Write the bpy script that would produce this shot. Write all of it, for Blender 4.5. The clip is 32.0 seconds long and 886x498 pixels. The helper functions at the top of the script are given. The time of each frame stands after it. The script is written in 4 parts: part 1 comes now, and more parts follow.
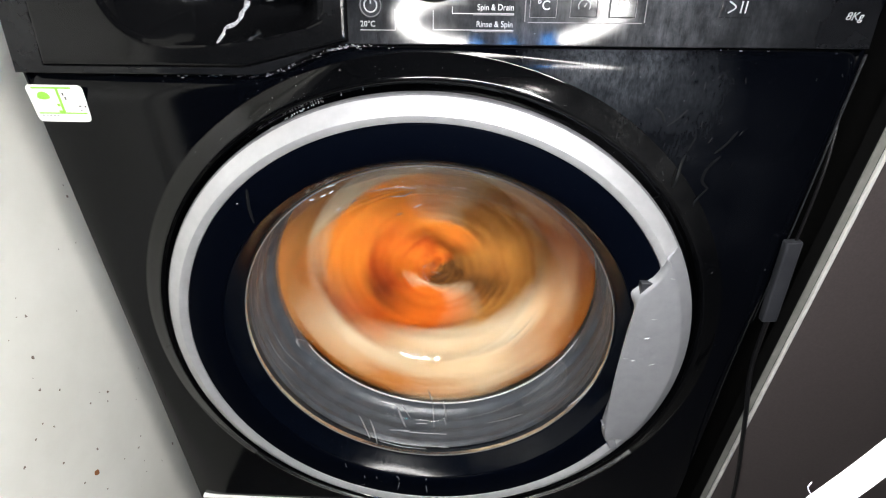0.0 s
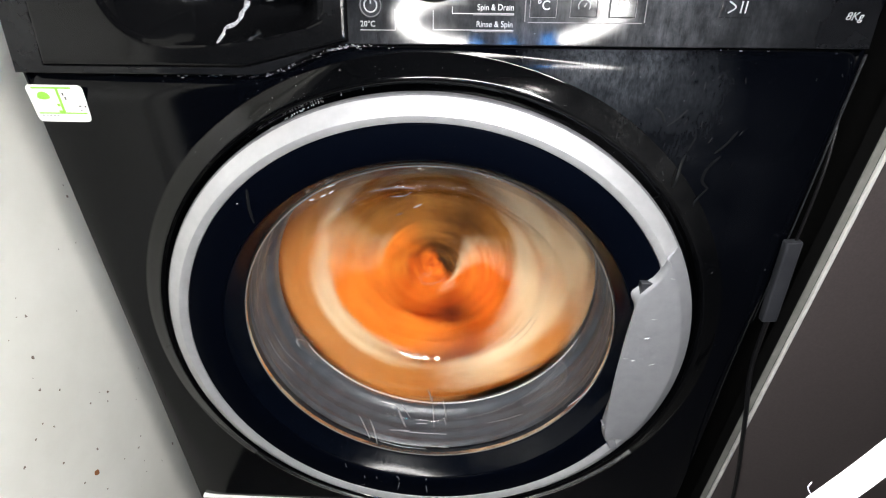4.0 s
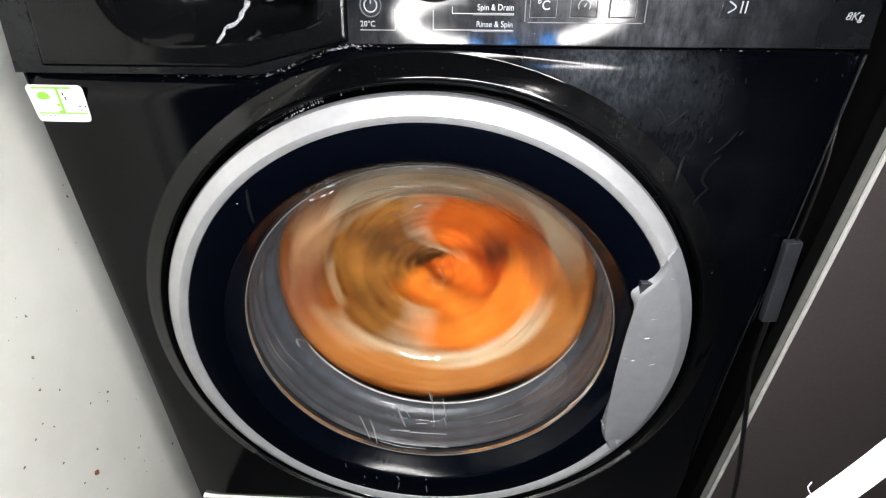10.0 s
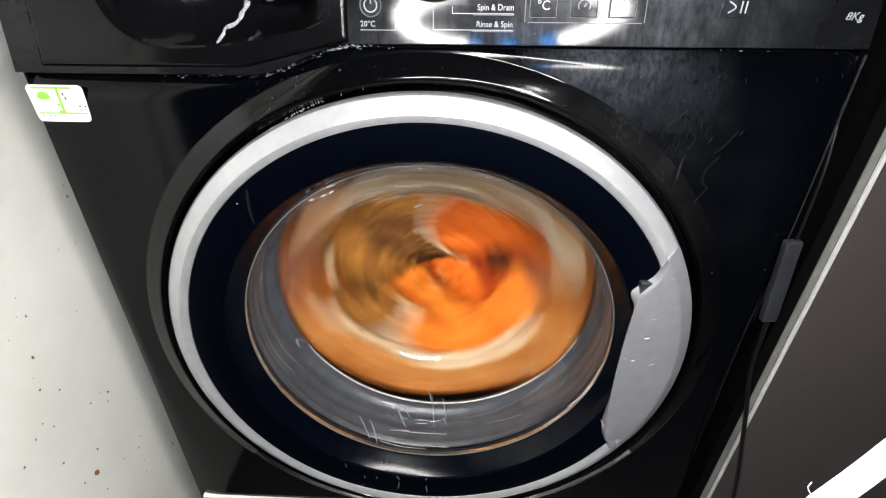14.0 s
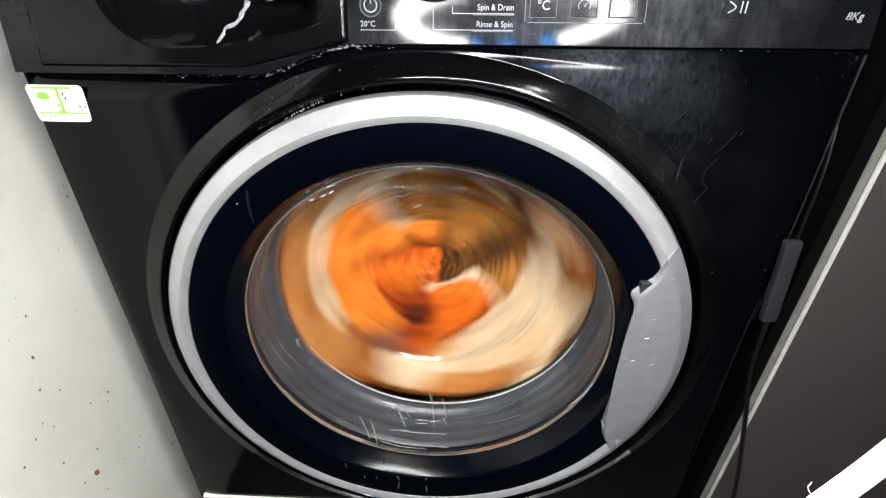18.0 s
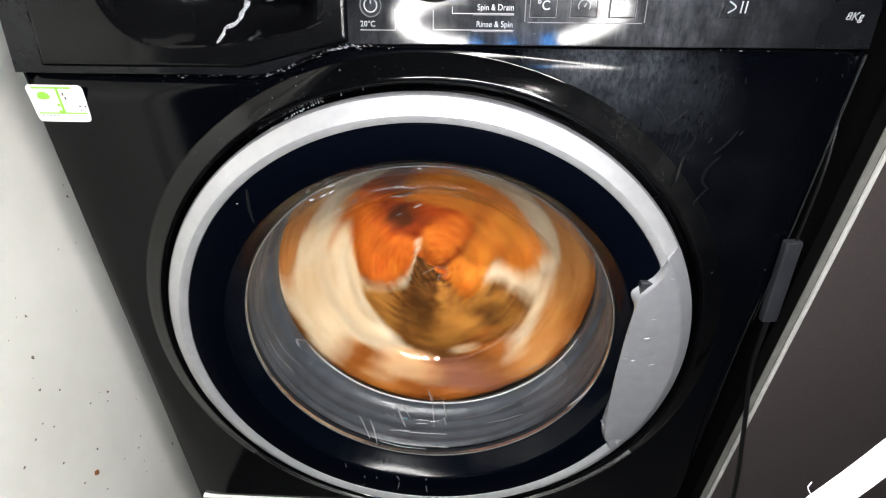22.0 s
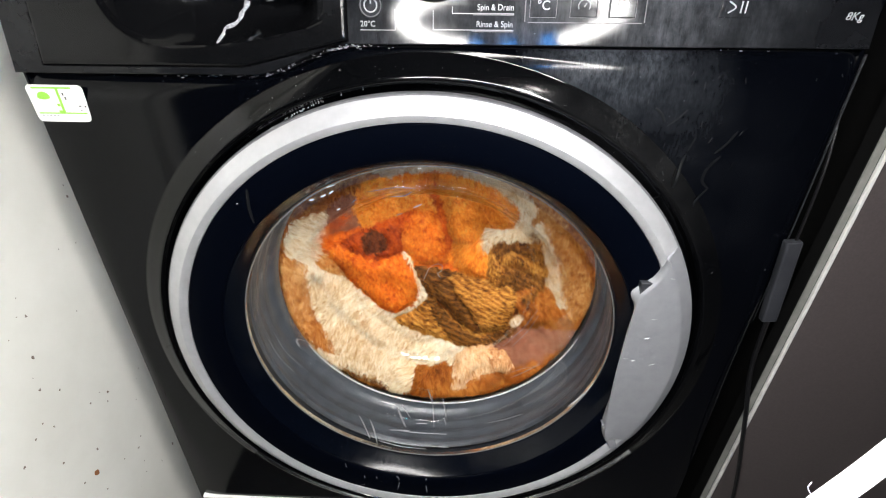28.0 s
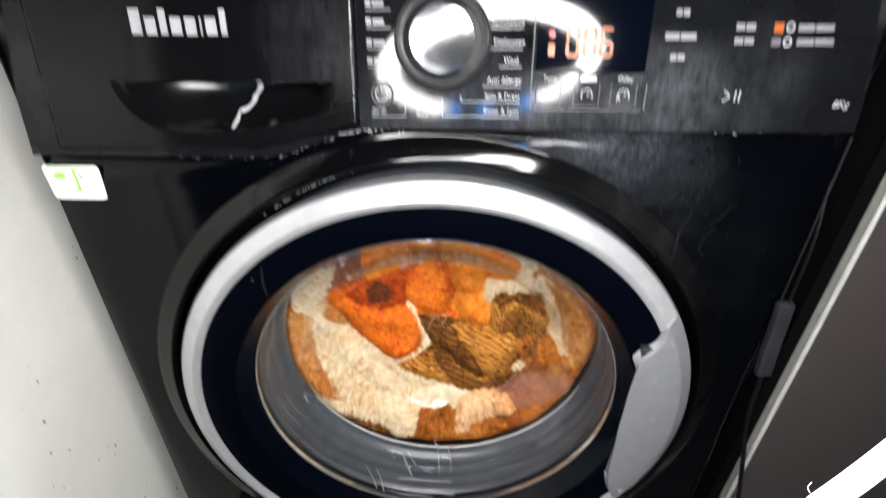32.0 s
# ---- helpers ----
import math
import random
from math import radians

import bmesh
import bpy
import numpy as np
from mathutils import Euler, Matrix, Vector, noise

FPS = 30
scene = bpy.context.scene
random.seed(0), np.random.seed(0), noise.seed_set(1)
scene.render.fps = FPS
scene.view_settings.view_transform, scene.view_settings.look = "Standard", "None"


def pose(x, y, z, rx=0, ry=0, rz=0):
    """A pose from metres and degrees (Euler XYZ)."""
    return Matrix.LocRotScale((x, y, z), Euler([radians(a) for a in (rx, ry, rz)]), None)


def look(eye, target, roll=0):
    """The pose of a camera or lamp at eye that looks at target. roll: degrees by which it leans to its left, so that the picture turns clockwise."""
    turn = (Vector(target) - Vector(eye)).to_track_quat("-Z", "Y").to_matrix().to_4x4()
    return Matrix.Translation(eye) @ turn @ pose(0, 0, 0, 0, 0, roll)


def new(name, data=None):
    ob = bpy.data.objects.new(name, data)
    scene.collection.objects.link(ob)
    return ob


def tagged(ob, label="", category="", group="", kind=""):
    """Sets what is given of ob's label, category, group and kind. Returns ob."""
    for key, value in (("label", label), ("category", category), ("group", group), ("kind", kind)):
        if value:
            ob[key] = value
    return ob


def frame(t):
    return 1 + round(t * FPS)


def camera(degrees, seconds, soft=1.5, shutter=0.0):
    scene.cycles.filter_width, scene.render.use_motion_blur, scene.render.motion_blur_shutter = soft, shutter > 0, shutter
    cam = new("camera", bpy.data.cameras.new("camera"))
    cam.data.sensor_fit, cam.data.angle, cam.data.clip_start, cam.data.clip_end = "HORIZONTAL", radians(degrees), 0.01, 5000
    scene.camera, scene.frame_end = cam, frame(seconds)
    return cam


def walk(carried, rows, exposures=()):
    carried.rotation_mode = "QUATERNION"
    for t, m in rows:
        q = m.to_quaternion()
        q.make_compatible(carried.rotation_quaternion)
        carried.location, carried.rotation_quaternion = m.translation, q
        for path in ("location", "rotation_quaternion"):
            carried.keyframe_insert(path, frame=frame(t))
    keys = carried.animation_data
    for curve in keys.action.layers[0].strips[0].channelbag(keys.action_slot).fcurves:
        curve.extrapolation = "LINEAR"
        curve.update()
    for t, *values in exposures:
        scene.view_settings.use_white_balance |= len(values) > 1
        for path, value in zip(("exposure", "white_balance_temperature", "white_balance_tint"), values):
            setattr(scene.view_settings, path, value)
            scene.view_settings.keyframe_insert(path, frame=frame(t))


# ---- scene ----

# The washing machine's front lies in y = 0, x to the right, z up from the floor; the drum's axis is x = 0, z = 0.5.
cam = camera(86.4, 32.0, soft=1.2, shutter=0.85)
EYE_A, EYE_B = (0.0257, -0.3488, 0.7916), (0.0120, -0.3343, 0.8417)


def aim(eye, pitch, yaw, roll):
    p, w = radians(pitch), radians(yaw)
    way = Vector((math.sin(w) * math.cos(p), math.cos(w) * math.cos(p), -math.sin(p)))
    return look(eye, Vector(eye) + way, roll)


def between(k):
    return tuple(a + (b - a) * k for a, b in zip(EYE_A, EYE_B))


PATH = [
    (0.0, aim(EYE_A, 30.30, -2.08, 0.32)),
    (31.5, aim(EYE_A, 30.30, -2.08, 0.32)),
    (31.6, aim(between(0.14), 30.2, -0.75, 0.32)),
    (31.7, aim(between(0.30), 30.1, -0.80, 0.31)),
    (31.8, aim(between(0.48), 30.0, -0.85, 0.31)),
    (31.9, aim(between(0.75), 29.8, -0.90, 0.30)),
    (32.0, aim(EYE_B, 29.63, -0.92, 0.29)),
]
walk(cam, PATH, exposures=[(0.0, 0.0), (31.5, 0.0), (32.0, -0.2)])

# ---- light: the ring lamp round the camera, and a weak room light ----
world = bpy.data.worlds.new("room_dark")
world.use_nodes = True
world.node_tree.nodes["Background"].inputs[0].default_value = (0.6, 0.65, 0.7, 1)
world.node_tree.nodes["Background"].inputs[1].default_value = 0.05
scene.world = world
RING_GLOW = 124.0


# ---- materials ----
def material(name, base, rough=0.5, metal=0.0, coat=0.0, spec=0.5):
    m = bpy.data.materials.new(name)
    m.use_nodes = True
    b = m.node_tree.nodes["Principled BSDF"]
    b.inputs["Base Color"].default_value = (*base, 1)
    b.inputs["Roughness"].default_value = rough
    b.inputs["Metallic"].default_value = metal
    b.inputs["Coat Weight"].default_value = coat
    b.inputs["Coat Roughness"].default_value = 0.04
    b.inputs["Specular IOR Level"].default_value = spec
    return m


def node(m, kind, **values):
    n = m.node_tree.nodes.new(kind)
    for k, val in values.items():
        n.inputs[k.replace("_", " ")].default_value = val
    return n


def wire(m, a, out, b, into):
    m.node_tree.links.new(a.outputs[out], b.inputs[into])


def bsdf(m):
    return m.node_tree.nodes["Principled BSDF"]


def ramp(m, stops):
    n = m.node_tree.nodes.new("ShaderNodeValToRGB")
    e = n.color_ramp.elements
    e[0].position, e[0].color = stops[0][0], (*stops[0][1], 1)
    e[1].position, e[1].color = stops[-1][0], (*stops[-1][1], 1)
    for p, c in stops[1:-1]:
        k = e.new(p)
        k.color = (*c, 1)
    return n


def noise_tex(m, scale, detail=4.0, rough=0.55, stretch=None, space="Object"):
    co = m.node_tree.nodes.new("ShaderNodeTexCoord")
    n = node(m, "ShaderNodeTexNoise", Scale=scale, Detail=detail, Roughness=rough)
    if stretch:
        mp = m.node_tree.nodes.new("ShaderNodeMapping")
        mp.inputs["Scale"].default_value = stretch
        wire(m, co, space, mp, "Vector")
        wire(m, mp, "Vector", n, "Vector")
    else:
        wire(m, co, space, n, "Vector")
    return n


def bump(m, src, out, strength, distance):
    b = node(m, "ShaderNodeBump", Strength=strength, Distance=distance)
    wire(m, src, out, b, "Height")
    wire(m, b, "Normal", bsdf(m), "Normal")


def dusty(name, base, rough, dust=0.5, patches=(), streak=(60.0, 60.0, 14.0), tint=(0.16, 0.165, 0.18), film=0.012, spec=0.18):
    """Glossy dark plastic or enamel: faint specks all over, and wiped, dusty smears at the given places (x, y, z, radius, amount)."""
    m = material(name, base, rough, spec=spec)
    t = m.node_tree

    def maths(op, a, b):
        n = t.nodes.new("ShaderNodeMath")
        n.operation = op
        for k, q in enumerate((a, b)):
            if isinstance(q, (int, float)):
                n.inputs[k].default_value = q
            else:
                t.links.new(q, n.inputs[k])
        return n.outputs[0]
    fine = noise_tex(m, 1.0, 9, 0.78, streak)
    cloud = noise_tex(m, 26.0, 5, 0.65)
    r1 = ramp(m, [(0.28, (0, 0, 0)), (0.88, (1, 1, 1))])
    r2 = ramp(m, [(0.30, (0.12, 0.12, 0.12)), (0.72, (1, 1, 1))])
    wire(m, fine, "Fac", r1, "Fac")
    wire(m, cloud, "Fac", r2, "Fac")
    smear = maths("MULTIPLY", r1.outputs["Color"], r2.outputs["Color"])
    total = None
    for x, y, z, rad, amount in patches:
        co = t.nodes.new("ShaderNodeTexCoord")
        d = t.nodes.new("ShaderNodeVectorMath")
        d.operation = "DISTANCE"
        t.links.new(co.outputs["Object"], d.inputs[0])
        d.inputs[1].default_value = (x, y, z)
        mr = node(m, "ShaderNodeMapRange", From_Min=rad * 0.25, From_Max=rad, To_Min=amount, To_Max=0.0)
        mr.clamp = True
        t.links.new(d.outputs["Value"], mr.inputs["Value"])
        total = mr.outputs[0] if total is None else maths("ADD", total, mr.outputs[0])
    speck = noise_tex(m, 520, 1, 0.4)
    rs = ramp(m, [(0.755, (0, 0, 0)), (0.80, (1, 1, 1))])
    wire(m, speck, "Fac", rs, "Fac")
    haze = maths("MULTIPLY", cloud.outputs["Fac"], film)
    mask = maths("ADD", maths("MULTIPLY", rs.outputs["Color"], dust), haze)
    if total is not None:
        mask = maths("ADD", mask, maths("MULTIPLY", smear, total))
    mix = t.nodes.new("ShaderNodeMix")
    mix.data_type = "RGBA"
    t.links.new(mask, mix.inputs[0])
    mix.inputs[6].default_value = (*base, 1)
    mix.inputs[7].default_value = (*tint, 1)
    wire(m, mix, 2, bsdf(m), "Base Color")
    rr = node(m, "ShaderNodeMapRange", To_Min=rough, To_Max=rough + 0.30)
    t.links.new(mask, rr.inputs["Value"])
    wire(m, rr, 0, bsdf(m), "Roughness")
    return m


def mottled(name, a, b, scale, rough, metal=0.0, relief=0.0, detail=5.0, stretch=None):
    m = material(name, a, rough, metal)
    n = noise_tex(m, scale, detail, 0.6, stretch)
    r = ramp(m, [(0.3, a), (0.7, b)])
    wire(m, n, "Fac", r, "Fac")
    wire(m, r, "Color", bsdf(m), "Base Color")
    if relief:
        bump(m, n, "Fac", 0.4, relief)
    return m


def glow(name, colour, strength):
    m = material(name, (0.02, 0.02, 0.02), 0.4)
    bsdf(m).inputs["Emission Color"].default_value = (*colour, 1)
    bsdf(m).inputs["Emission Strength"].default_value = strength
    return m


def clear_glass(name, tint, haze=0.0):
    m = bpy.data.materials.new(name)
    m.use_nodes = True
    t = m.node_tree
    t.nodes.remove(t.nodes["Principled BSDF"])
    tr = t.nodes.new("ShaderNodeBsdfTransparent")
    tr.inputs[0].default_value = (*tint, 1)
    gl = t.nodes.new("ShaderNodeBsdfGlossy")
    gl.inputs["Roughness"].default_value = 0.015
    fr = t.nodes.new("ShaderNodeFresnel")
    fr.inputs[0].default_value = 1.6
    mx = t.nodes.new("ShaderNodeMixShader")
    t.links.new(fr.outputs[0], mx.inputs[0])
    t.links.new(tr.outputs[0], mx.inputs[1])
    t.links.new(gl.outputs[0], mx.inputs[2])
    last = mx
    if haze:
        df = t.nodes.new("ShaderNodeBsdfDiffuse")
        df.inputs[0].default_value = (0.42, 0.44, 0.46, 1)
        last = t.nodes.new("ShaderNodeMixShader")
        last.inputs[0].default_value = haze
        t.links.new(mx.outputs[0], last.inputs[1])
        t.links.new(df.outputs[0], last.inputs[2])
    t.links.new(last.outputs[0], t.nodes["Material Output"].inputs[0])
    return m


BLACK = dusty("black_enamel", (0.0005, 0.0007, 0.0014), 0.10, 0.25, ((0.118, 0.0, 0.744, 0.055, 0.75), (0.165, 0.0, 0.738, 0.055, 0.20), (0.180, 0.0, 0.705, 0.050, 0.11), (0.215, 0.0, 0.64, 0.10, 0.03)), (380.0, 380.0, 130.0), (0.15, 0.165, 0.19), 0.003, 0.16)
SURROUND = dusty("dusty_black_surround", (0.0009, 0.0010, 0.0013), 0.085, 0.5, ((0.150, 0.0, 0.690, 0.07, 0.16), (0.195, 0.0, 0.635, 0.06, 0.06)), (380.0, 380.0, 130.0), (0.15, 0.15, 0.15), 0.005, 0.28)
FASCIA = dusty("black_gloss_plastic", (0.0013, 0.0014, 0.0019), 0.05, 0.35, ((0.160, 0.0, 0.022, 0.050, 0.85), (0.09, 0.0, 0.012, 0.05, 0.5), (0.215, 0.0, 0.03, 0.050, 0.32), (-0.02, 0.0, 0.01, 0.045, 0.5), (0.03, 0.0, 0.02, 0.05, 0.4)), (170.0, 60.0, 48.0), (0.16, 0.17, 0.19), 0.05)
DRAWER = dusty("black_satin_plastic", (0.0020, 0.0021, 0.0025), 0.13, 0.15, ((-0.075, 0.0, 0.06, 0.05, 0.3),), (160.0, 60.0, 18.0))
DOOR_BLACK = dusty("navy_black_plastic", (0.0004, 0.0008, 0.0022), 0.36, 0.08, film=0.0010, spec=0.03)
SLOPE = dusty("glossy_navy_plastic", (0.0006, 0.0012, 0.0030), 0.15, 0.10, film=0.002, spec=0.14)
SILVER = mottled("silver_paint", (0.41, 0.416, 0.428), (0.465, 0.471, 0.484), 90, 0.34, 0.55)
# darker silver for the rim's outer edge, its shade put into the colour
SILVER_EDGE_SHADE = mottled("shaded_silver_edge", (0.13, 0.13, 0.142), (0.18, 0.18, 0.192), 300, 0.42, 0.4)
# the rim's silver made darker: the handle's shade is put into its colour
SILVER_SHADED = mottled("shaded_silver_paint", (0.265, 0.27, 0.288), (0.305, 0.31, 0.328), 90, 0.33, 0.55)
DISPLAY = material("navy_display_window", (0.0008, 0.0015, 0.0038), 0.06, spec=0.2)
KNOB = mottled("knob_grey", (0.10, 0.10, 0.105), (0.14, 0.14, 0.146), 120, 0.30, 0.8)
CAP = mottled("knob_cap_metal", (0.10, 0.105, 0.112), (0.18, 0.186, 0.195), 1.0, 0.10, 0.9, stretch=(900.0, 900.0, 40.0))
GREY_RUBBER = mottled("grey_rubber", (0.034, 0.039, 0.047), (0.066, 0.074, 0.086), 34, 0.33, 0, 0.0005)
STEEL = mottled("drum_steel", (0.45, 0.45, 0.46), (0.55, 0.55, 0.56), 40, 0.3, 1.0)
# near-black that puts the shade of gaps into the colour
GAP_SHADE = material("gap_shade", (0.002, 0.002, 0.002), 0.7, spec=0.1)
PRINT = material("white_print", (0.34, 0.345, 0.36), 0.5)
PRINT_DIM = material("dim_print", (0.20, 0.205, 0.215), 0.5)
PRINT_GREY = material("grey_print", (0.10, 0.10, 0.11), 0.5)
PAPER = mottled("sticker_white", (0.80, 0.82, 0.78), (0.86, 0.87, 0.83), 50, 0.45)
GREEN = material("sticker_green", (0.28, 0.62, 0.06), 0.5)
INK = material("ink", (0.02, 0.02, 0.02), 0.6)
FRIDGE = mottled("aged_white_enamel", (0.715, 0.71, 0.65), (0.815, 0.812, 0.757), 9, 0.33)
RUST = mottled("rust", (0.22, 0.08, 0.03), (0.38, 0.16, 0.06), 900, 0.8)
SCUFF = mottled("grey_scuff", (0.10, 0.07, 0.05), (0.34, 0.29, 0.24), 900, 0.7)
BROWN = mottled("brown_laminate", (0.037, 0.031, 0.031), (0.050, 0.042, 0.042), 420, 0.30)
ALU = mottled("aluminium_edge", (0.48, 0.48, 0.46), (0.62, 0.62, 0.59), 90, 0.35, 0.3)
ALU_DULL = mottled("dull_metal_return", (0.13, 0.135, 0.12), (0.19, 0.19, 0.175), 90, 0.4, 0.3)
GREY_PLASTIC = mottled("grey_plastic", (0.16, 0.16, 0.17), (0.22, 0.22, 0.23), 60, 0.45)
PLUG_GREY = mottled("dark_grey_plastic", (0.014, 0.015, 0.018), (0.024, 0.025, 0.029), 60, 0.3)
CABLE = material("black_cable", (0.0025, 0.0025, 0.003), 0.45, spec=0.25)
WHITE_PLASTIC = material("white_plastic", (0.8, 0.8, 0.8), 0.4)
WALL = mottled("wall_paint", (0.42, 0.41, 0.39), (0.48, 0.47, 0.45), 8, 0.8)
WHITE_WALL = mottled("pale_reflection_wall", (0.78, 0.77, 0.74), (0.84, 0.83, 0.80), 8, 0.7)
DARK_WALL = mottled("dark_reflection_wall", (0.03, 0.03, 0.034), (0.04, 0.04, 0.045), 8, 0.8)
FLOOR = mottled("floor_tile_grey", (0.045, 0.043, 0.04), (0.065, 0.062, 0.058), 12, 0.5)
RING_LIGHT = glow("ring_diffuser", (1.0, 0.982, 0.958), RING_GLOW)
BLUE_LED = glow("blue_led", (0.03, 0.33, 1.0), 55.0)
ORANGE_LED = glow("orange_led", (1.0, 0.20, 0.006), 1.05)
RED_LED = glow("red_led", (1.0, 0.02, 0.02), 1.1)
GLASS = clear_glass("door_glass", (0.97, 0.98, 0.98))
FLANGE = clear_glass("thick_glass_rim", (0.80, 0.81, 0.82), 0.03)
PALE_GLASS = material("ground_glass_edge", (0.11, 0.115, 0.115), 0.3, spec=0.2)
LIP_HIGHLIGHT = material("pale_lip_highlight", (0.62, 0.62, 0.60), 0.3)
FILM = mottled("water_film_and_glint", (0.06, 0.062, 0.066), (0.24, 0.245, 0.255), 900, 0.4)
SMEAR = material("lime_and_glint", (0.55, 0.56, 0.58), 0.6)
CRUST = mottled("dried_detergent", (0.10, 0.10, 0.105), (0.62, 0.63, 0.65), 700, 0.7)
EDGE_GLINT = material("painted_edge_glint", (0.012, 0.013, 0.015), 0.3, spec=0.3)
DULL_MARK = material("dull_wipe_mark", (0.0026, 0.0030, 0.0038), 0.40, spec=0.2)
MID_MARK = material("pale_wipe_mark", (0.0080, 0.0088, 0.0100), 0.45, spec=0.2)


# ---- mesh helpers ----
def bm_mesh(bm, name, mat, smooth=True, angle=35):
    me = bpy.data.meshes.new(name)
    bm.normal_update()
    bm.to_mesh(me)
    bm.free()
    me.materials.append(mat)
    if smooth:
        size = sorted(q.area for q in me.polygons)
        wide = 15 * size[len(size) // 2]
        me.set_sharp_from_angle(angle=radians(angle))
        me.polygons.foreach_set("use_smooth", [q.area < wide and len(q.vertices) < 7 for q in me.polygons])
    return me


def part(name, bm, mat, parent, label="", at=None, smooth=True, angle=35):
    ob = new(name, bm_mesh(bm, name, mat, smooth, angle))
    ob.parent = parent
    if at is not None:
        ob.matrix_basis = at
    return tagged(ob, label)


def thing(name, label, category, at=None, kind="", group=""):
    ob = new(name)
    ob.empty_display_size = 0.05
    if at is not None:
        ob.matrix_basis = at
    return tagged(ob, label, category, group, kind)


def box(x0, x1, y0, y1, z0, z1, bevel=0.0, seg=2):
    bm = bmesh.new()
    bmesh.ops.create_cube(bm, size=1, matrix=Matrix.Translation(((x0 + x1) / 2, (y0 + y1) / 2, (z0 + z1) / 2)) @ Matrix.Diagonal((x1 - x0, y1 - y0, z1 - z0, 1)))
    if bevel:
        bmesh.ops.bevel(bm, geom=bm.edges[:], offset=bevel, segments=seg, affect="EDGES", profile=0.5)
    return bm


def lathe(profile, n=96, close=False, wobble=0.0):
    """Turns (radius, y) pairs about the y axis."""
    bm = bmesh.new()
    rows = []
    for r, y in profile:
        if r < 1e-6:
            rows.append([bm.verts.new((0, y, 0))])
        else:
            rows.append([bm.verts.new((r * math.cos(2 * math.pi * i / n), y, r * math.sin(2 * math.pi * i / n))) for i in range(n)])
    pairs = list(zip(rows, rows[1:])) + ([(rows[-1], rows[0])] if close else [])
    for a, b in pairs:
        for i in range(n):
            j = (i + 1) % n
            if len(a) == 1 and len(b) == 1:
                continue
            if len(a) == 1:
                bm.faces.new((a[0], b[i], b[j]))
            elif len(b) == 1:
                bm.faces.new((a[i], b[0], a[j]))
            else:
                bm.faces.new((a[i], b[i], b[j], a[j]))
    bmesh.ops.recalc_face_normals(bm, faces=bm.faces[:])
    return bm


def spline(points, n):
    pts = [Vector(p) for p in points]
    pts = [2 * pts[0] - pts[1]] + pts + [2 * pts[-1] - pts[-2]]
    out = []
    for k in range(n):
        s = k / (n - 1) * (len(pts) - 3)
        i = min(int(s), len(pts) - 4)
        t = s - i
        a, b, c, d = pts[i:i + 4]
        out.append(0.5 * ((2 * b) + (c - a) * t + (2 * a - 5 * b + 4 * c - d) * t * t + (3 * b - a - 3 * c + d) * t ** 3))
    return out


def tube(points, radius, n=24, sides=10, flat=1.0):
    bm = bmesh.new()
    line = spline(points, n)
    rings = []
    for i, p in enumerate(line):
        d = (line[min(i + 1, n - 1)] - line[max(i - 1, 0)]).normalized()
        u = d.cross(Vector((0, 1, 0)))
        if u.length < 0.05:
            u = d.cross(Vector((1, 0, 0)))
        u.normalize()
        w = u.cross(d)
        r = radius(i / (n - 1)) if callable(radius) else radius
        rings.append([bm.verts.new(p + r * (math.cos(2 * math.pi * k / sides) * u + flat * math.sin(2 * math.pi * k / sides) * w)) for k in range(sides)])
    for a, b in zip(rings, rings[1:]):
        for k in range(sides):
            bm.faces.new((a[k], a[(k + 1) % sides], b[(k + 1) % sides], b[k]))
    bm.faces.new(rings[0][::-1])
    bm.faces.new(rings[-1])
    bmesh.ops.recalc_face_normals(bm, faces=bm.faces[:])
    return bm


def slab(outline, y0, y1, bevel=0.0, seg=3):
    """An upright plate from an outline of (x, z), from y0 (front) to y1 (back)."""
    bm = bmesh.new()
    front = [bm.verts.new((x, y0, z)) for x, z in outline]
    back = [bm.verts.new((x, y1, z)) for x, z in outline]
    n = len(outline)
    top = bm.faces.new(front)
    bm.faces.new(back[::-1])
    for i in range(n):
        j = (i + 1) % n
        bm.faces.new((front[j], front[i], back[i], back[j]))
    bmesh.ops.recalc_face_normals(bm, faces=bm.faces[:])
    if bevel:
        bmesh.ops.bevel(bm, geom=[e for e in top.edges], offset=bevel, segments=seg, affect="EDGES", profile=0.5)
    return bm


def writing(text, x, z, size, parent, at, mat=None, name="printed_text", shear=0.0, align="CENTER", lift=-0.0006, width=None):
    cu = bpy.data.curves.new("words", "FONT")
    cu.body, cu.size, cu.align_x, cu.align_y, cu.shear = text, size, align, "CENTER", shear
    cu.extrude = 0.0001
    tmp = bpy.data.objects.new("words", cu)
    scene.collection.objects.link(tmp)
    bpy.context.view_layer.update()
    me = bpy.data.meshes.new_from_object(tmp.evaluated_get(bpy.context.evaluated_depsgraph_get()))
    bpy.data.objects.remove(tmp)
    bpy.data.curves.remove(cu)
    sx = 1.0
    if width:
        xs = [q.co.x for q in me.vertices]
        sx = width / max(1e-6, max(xs) - min(xs))
    me.transform(Matrix.Rotation(radians(90), 4, "X") @ Matrix.Diagonal((sx, 1, 1, 1)))
    me.materials.clear()
    me.materials.append(mat or PRINT)
    ob = new(name, me)
    ob.parent = parent
    ob.matrix_basis = at @ Matrix.Translation((x, lift, z))
    return ob


def bar(x0, x1, z0, z1, parent, at, mat, name="printed_bar", lift=0.0006):
    return part(name, box(x0, x1, -lift - 0.0001, -lift + 0.0004, z0, z1), mat, parent, at=at, smooth=False)


